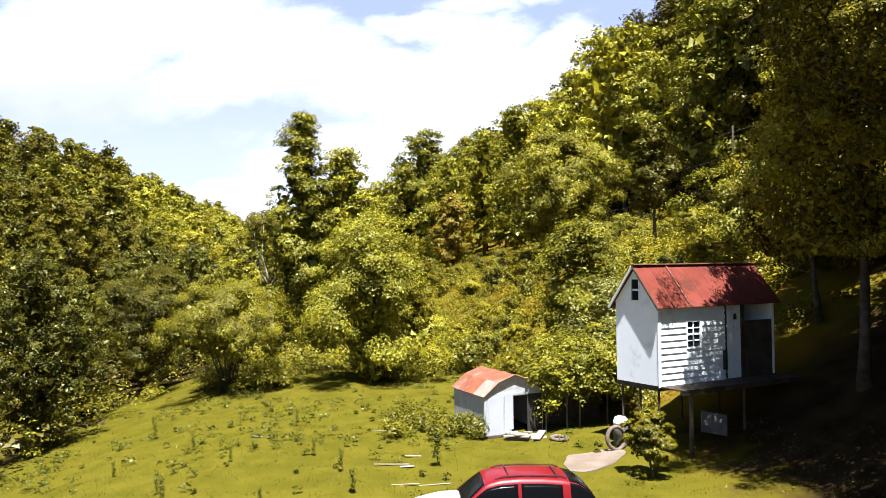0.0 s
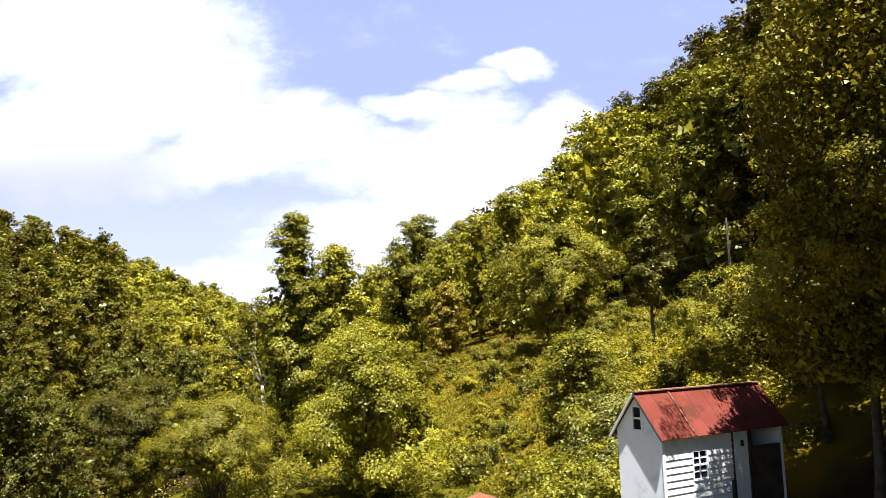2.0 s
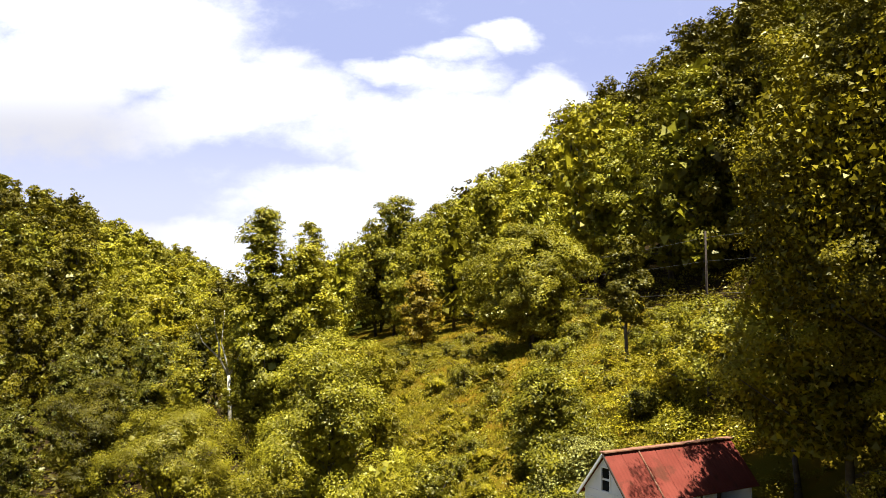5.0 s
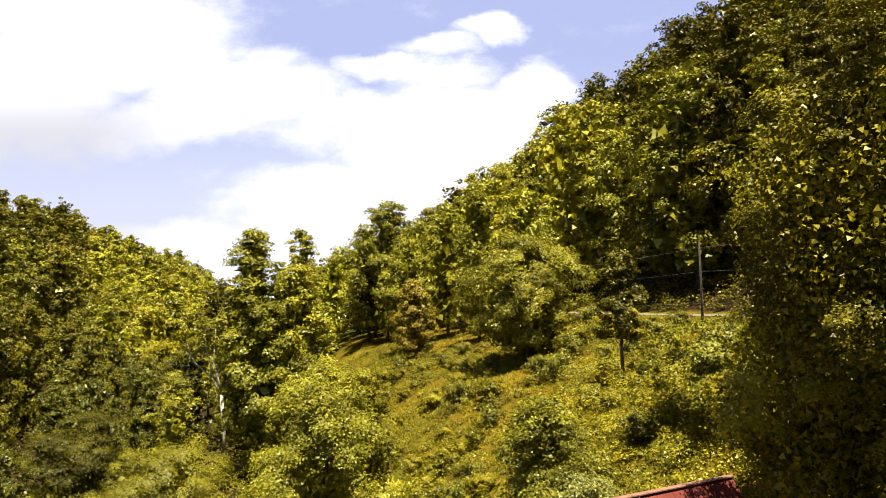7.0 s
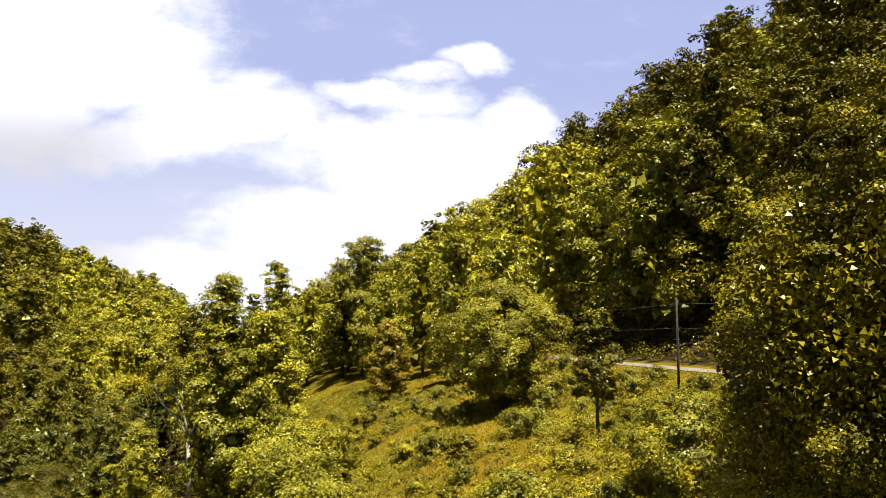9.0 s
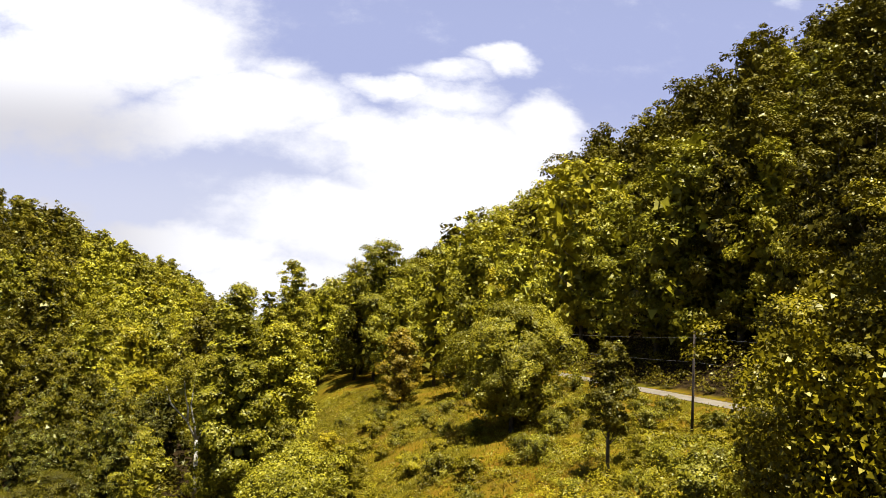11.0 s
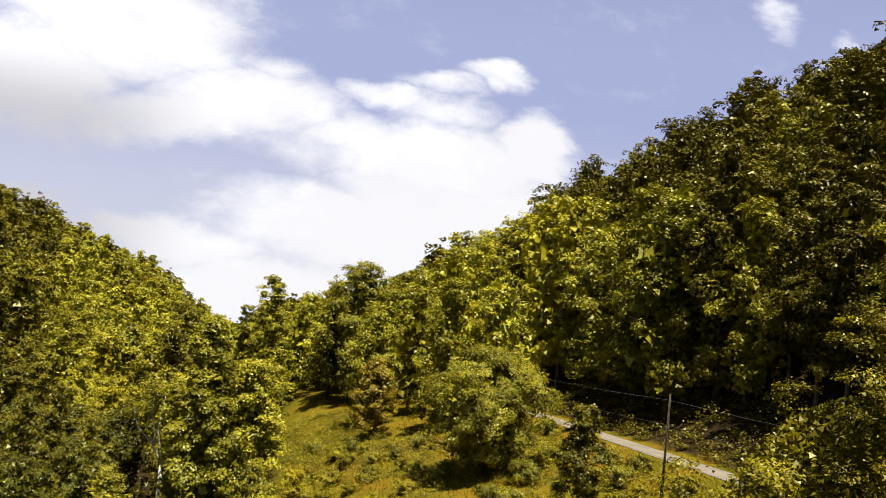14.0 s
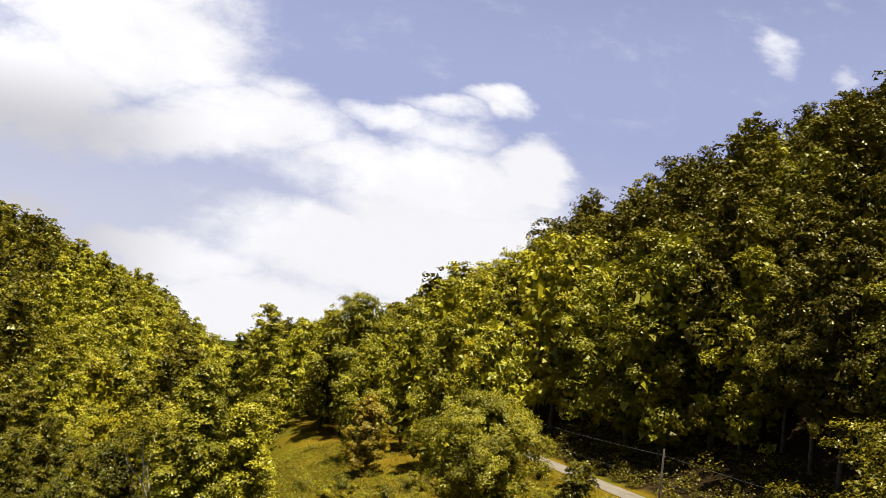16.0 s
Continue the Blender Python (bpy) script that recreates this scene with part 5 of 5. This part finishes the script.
scatter("hillside_scrub", on_slope, (-14, 32, 36, 142), 2600, 0.42, 0.12, 60, M_LEAF_YELLOW, "rough yellow-green scrub covering the hillside", "scrub", 101)
scatter("hillside_bramble", lambda x, y, g: on_slope(x, y, g) and patch(x, y, 0.11, 9) > 0.1, (-14, 32, 36, 142), 300, 0.75, 0.14, 130, M_LEAF, "green bramble thickets on the hillside", "bramble", 102)
scatter("hillside_thicket", lambda x, y, g: 11 < x < 22 and 38 < y < 58 and patch(x, y, 0.25, 5) > -0.1, (10, 22, 38, 58), 150, 0.75, 0.13, 150, M_LEAF_YELLOW, "tall yellow-green thicket on the slope behind the cabin", "thicket", 114, 0.6)
scatter("dry_scrub", lambda x, y, g: on_slope(x, y, g) and patch(x, y, 0.2, 4) > 0.05, (-14, 32, 36, 142), 1000, 0.34, 0.12, 40, M_LEAF_BROWN, "rust-brown dry weeds on the hillside", "weeds", 103)


def wood_edge(x, y, g):
    if x < -16:
        edge = -18.6 - 0.10 * max(0, 42 - y)
        return edge - 4 < x < edge and 26 < y < 54 and g.random() < 0.2
    return 47.5 + 1.6 * math.sin(x * 0.7) + 2.5 * (x > -8) < y < 57 and x < 2.0


scatter("wood_edge_bushes", wood_edge, (-30, 2, 26, 58), 280, 1.0, 0.15, 170, M_LEAF, "tangled bushes along the meadow's edge", "bushes", 104)
# dark leaf growth paints in shade under the trees and above the road
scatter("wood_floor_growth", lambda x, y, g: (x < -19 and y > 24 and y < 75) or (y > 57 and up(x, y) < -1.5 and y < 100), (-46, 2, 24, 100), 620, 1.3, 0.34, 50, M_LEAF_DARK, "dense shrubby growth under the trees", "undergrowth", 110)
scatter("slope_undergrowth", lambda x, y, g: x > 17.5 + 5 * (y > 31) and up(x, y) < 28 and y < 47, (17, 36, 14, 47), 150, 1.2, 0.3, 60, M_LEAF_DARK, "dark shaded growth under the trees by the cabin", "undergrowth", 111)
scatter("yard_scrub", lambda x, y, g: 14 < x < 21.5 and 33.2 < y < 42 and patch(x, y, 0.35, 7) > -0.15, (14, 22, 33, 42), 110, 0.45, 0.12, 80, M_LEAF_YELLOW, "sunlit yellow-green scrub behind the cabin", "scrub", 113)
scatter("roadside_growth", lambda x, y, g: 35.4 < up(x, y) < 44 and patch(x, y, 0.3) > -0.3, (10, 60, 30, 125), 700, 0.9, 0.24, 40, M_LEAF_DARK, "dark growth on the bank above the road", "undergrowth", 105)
scatter("cabin_thicket", lambda x, y, g: 4.4 < x < 8.0 and 33.4 < y < 39 and y > 35.6 - 0.45 * (x - 4), (4, 9, 33, 40), 60, 0.75, 0.17, 120, M_LEAF, "leafy thicket over the lean-to beside the cabin", "thicket", 106, 1.6)
g = np.random.default_rng(112)
n = 300
vx, vy = g.uniform(4.2, 8.1, n), 32.7 + 3.5 * g.random(n) ** 1.5
vz = height(vx, vy) + g.uniform(1.15, 2.9, n) + 0.35 * (vy - 33)
v, f = clump_leaves(np.stack([vx, vy, vz], 1), 0.25 + 0.3 * g.random(n), 90, 0.115, g, flat=0.9, simple=True)
n = 60
cx_, cy_ = g.uniform(3.5, 4.7, n), g.uniform(32.9, 34.8, n)
v2, f2 = clump_leaves(np.stack([cx_, cy_, height(cx_, cy_) + np.where(cx_ > 4.0, 0.5, 1.9) + (0.75 + 1.3 * (cx_ > 4.0)) * g.random(n)], 1), 0.2 + 0.2 * g.random(n), 60, 0.11, g, flat=0.9, simple=True)
v, f = np.concatenate([v, v2]), np.concatenate([f, f2 + len(v)])
tagged(mesh_object("hanging_vines", v, f, M_LEAF), "leafy vines hanging over the lean-to", "vines", kind="stuff")
scatter("wall_weeds", lambda x, y, g: x < 1.45 - 0.445 * (y - 32.4) and x > 0.7 - 0.445 * (y - 32.4), (-0.6, 2.2, 31.5, 34.2), 22, 0.34, 0.10, 130, M_LEAF, "lush green weeds against the shed wall", "weeds", 115, 0.9)
scatter("shed_weeds", lambda x, y, g: -2.6 < x < 0.8 and 31.8 < y < 37 and x < 1.0 - 0.35 * (y - 32), (-3, 2, 31, 38), 40, 0.42, 0.10, 130, M_LEAF, "tall green weeds beside the metal shed", "weeds", 107, 0.5)


def meadow(x, y, g):
    return up(x, y) < 1.5 and y < 47.5 + 3.5 * (x > -8) and -19 - 0.10 * max(0, 42 - y) < x < 8 and not (-1.2 < x < 5 and 17 < y < 22) and not (1 < x < 5 and 31.5 < y < 37)


scatter("meadow_weeds", lambda x, y, g: meadow(x, y, g) and (y > 30 or g.random() < 0.5), (-24, 8, 19, 54), 170, 0.2, 0.10, 40, M_WEED, "scattered leafy weed tufts in the meadow", "weeds", 108, 0.5)
scatter("meadow_herbs", lambda x, y, g: meadow(x, y, g) and patch(x, y, 0.2, 2) > 0.12, (-24, 8, 30, 54), 240, 0.2, 0.09, 34, M_WEED, "patches of low herbs in the meadow", "weeds", 109, 0.4)

# tall weed stalks in the meadow
g = np.random.default_rng(131)
STALK = None
for x, y, h in ((-0.3, 27.6, 1.15), (-9.0, 25.0, 0.9), (-9.6, 26.2, 0.7), (-11.8, 23.4, 0.6), (-6.9, 23.2, 0.6), (-5.7, 24.2, 0.55), (-2.9, 24.6, 0.75), (-8.1, 29.8, 0.6), (-4.9, 29.4, 0.6), (-3.6, 27.2, 0.7), (-12.6, 30.0, 0.6), (-10.4, 32.6, 0.7), (-0.9, 33.0, 0.8), (-6.6, 35.2, 0.7), (-13.4, 36.5, 0.8), (-2.0, 38.2, 0.9)):
    if STALK is None:
        STALK = thing("weed", stand(x, y, 0, h), "tall leafy weed standing in the mown meadow", "weed", "weeds in the meadow")
        part("stalk", tube([(0, 0, -0.05), (0.03, 0.01, 0.5), (0.0, 0.02, 1.0)], [0.014, 0.01, 0.005], 5), M_WEED, STALK)
        cc = np.array([(0.05 * math.cos(k * 2.4), 0.05 * math.sin(k * 2.4), 0.15 + 0.055 * k) for k in range(16)])
        v, f = clump_leaves(cc, np.full(16, 0.12), 9, 0.11, g)
        mesh_object("leaves", v, f, M_WEED, STALK)
    else:
        plant_copy(STALK, x, y, g.uniform(0, 360), h, g.uniform(0.9, 1.2))

# hillside bushes
BUSHES = []
for i, (mat, r, h) in enumerate(((M_LEAF_YELLOW, 1.1, 1.6), (M_LEAF, 1.3, 1.9), (M_LEAF_YELLOW, 0.9, 1.2), (M_LEAF_BROWN, 0.8, 1.0))):
    BUSHES.append(make_tree(140 + i, Matrix.Identity(4), "leafy bush on the rough hillside", mat, category="bush", name="bush", group="bushes on the hillside", tall=h, radius=r, clear=0.1, clumps=46, per=60, leaf=0.13, shape="round", trunk=0.04, clump_r=0.26, stems=5, simple=True, heart=0.2, fill=6))
g = np.random.default_rng(77)
planted = []
while len(planted) < 120:
    x, y = g.uniform(-12, 30), 40 + 75 * g.random() ** 1.4
    if not on_slope(x, y, g) or any((x - a) ** 2 + (y - b) ** 2 < 3.4 for a, b in planted) or any((x - a) ** 2 + (y - b) ** 2 < (c * 0.6) ** 2 for a, b, c in taken):
        continue
    i = int(g.choice(4, p=[0.4, 0.3, 0.2, 0.1]))
    k = g.uniform(0.65, 1.2)
    if len(planted) < 4:
        i = len(planted)
        BUSHES[i].matrix_basis = stand(x, y, g.uniform(0, 360), k)
    else:
        plant_copy(BUSHES[i], x, y, g.uniform(0, 360), k)
    planted.append((x, y))

# grass blades
g = np.random.default_rng(121)
n = 90000
xs, ys = g.uniform(-14, 31, n), 38 + 104 * g.random(n) ** 1.5
keep = (up(xs, ys) > 0) & (up(xs, ys) < 30)
xs, ys = xs[keep], ys[keep]
hh = 0.12 + 0.3 * g.random(len(xs)) ** 2
a = g.uniform(0, math.tau, len(xs))
base = np.stack([xs, ys, height(xs, ys) - 0.02], 1)
side = np.stack([np.cos(a) * 0.045, np.sin(a) * 0.045, 0 * a], 1)
tip = base + np.stack([g.normal(size=len(xs)) * 0.12, g.normal(size=len(xs)) * 0.12, hh], 1)
v = np.stack([base - side, base + side, tip], 1).reshape(-1, 3)
tagged(mesh_object("hillside_grass", v, np.arange(len(v)).reshape(-1, 3), M_GRASS), "long rough yellowish hillside grass", "grass", kind="stuff")

g = np.random.default_rng(120)
n = 60000
xs, ys = g.uniform(-26, 12, n), 17 + 40 * g.random(n) ** 1.3
keep = ~((xs > 4.0) & (xs < 6.9) & (ys > 26.6) & (ys < 30.0)) & (xs > -19.5 - 0.1 * np.maximum(0, 42 - ys))
xs, ys = xs[keep], ys[keep]
zs = height(xs, ys)
hh = 0.03 + 0.06 * g.random(len(xs)) ** 2
a = g.uniform(0, math.tau, len(xs))
w = 0.014
base = np.stack([xs, ys, zs - 0.01], 1)
side = np.stack([np.cos(a) * w, np.sin(a) * w, 0 * a], 1)
tip = base + np.stack([g.normal(size=len(xs)) * 0.04, g.normal(size=len(xs)) * 0.04, hh], 1)
v = np.stack([base - side, base + side, tip], 1).reshape(-1, 3)
f = np.arange(len(v)).reshape(-1, 3)
tagged(mesh_object("meadow_grass", v, f, M_GRASS), "short sunlit yellow-green meadow grass", "grass", kind="stuff")
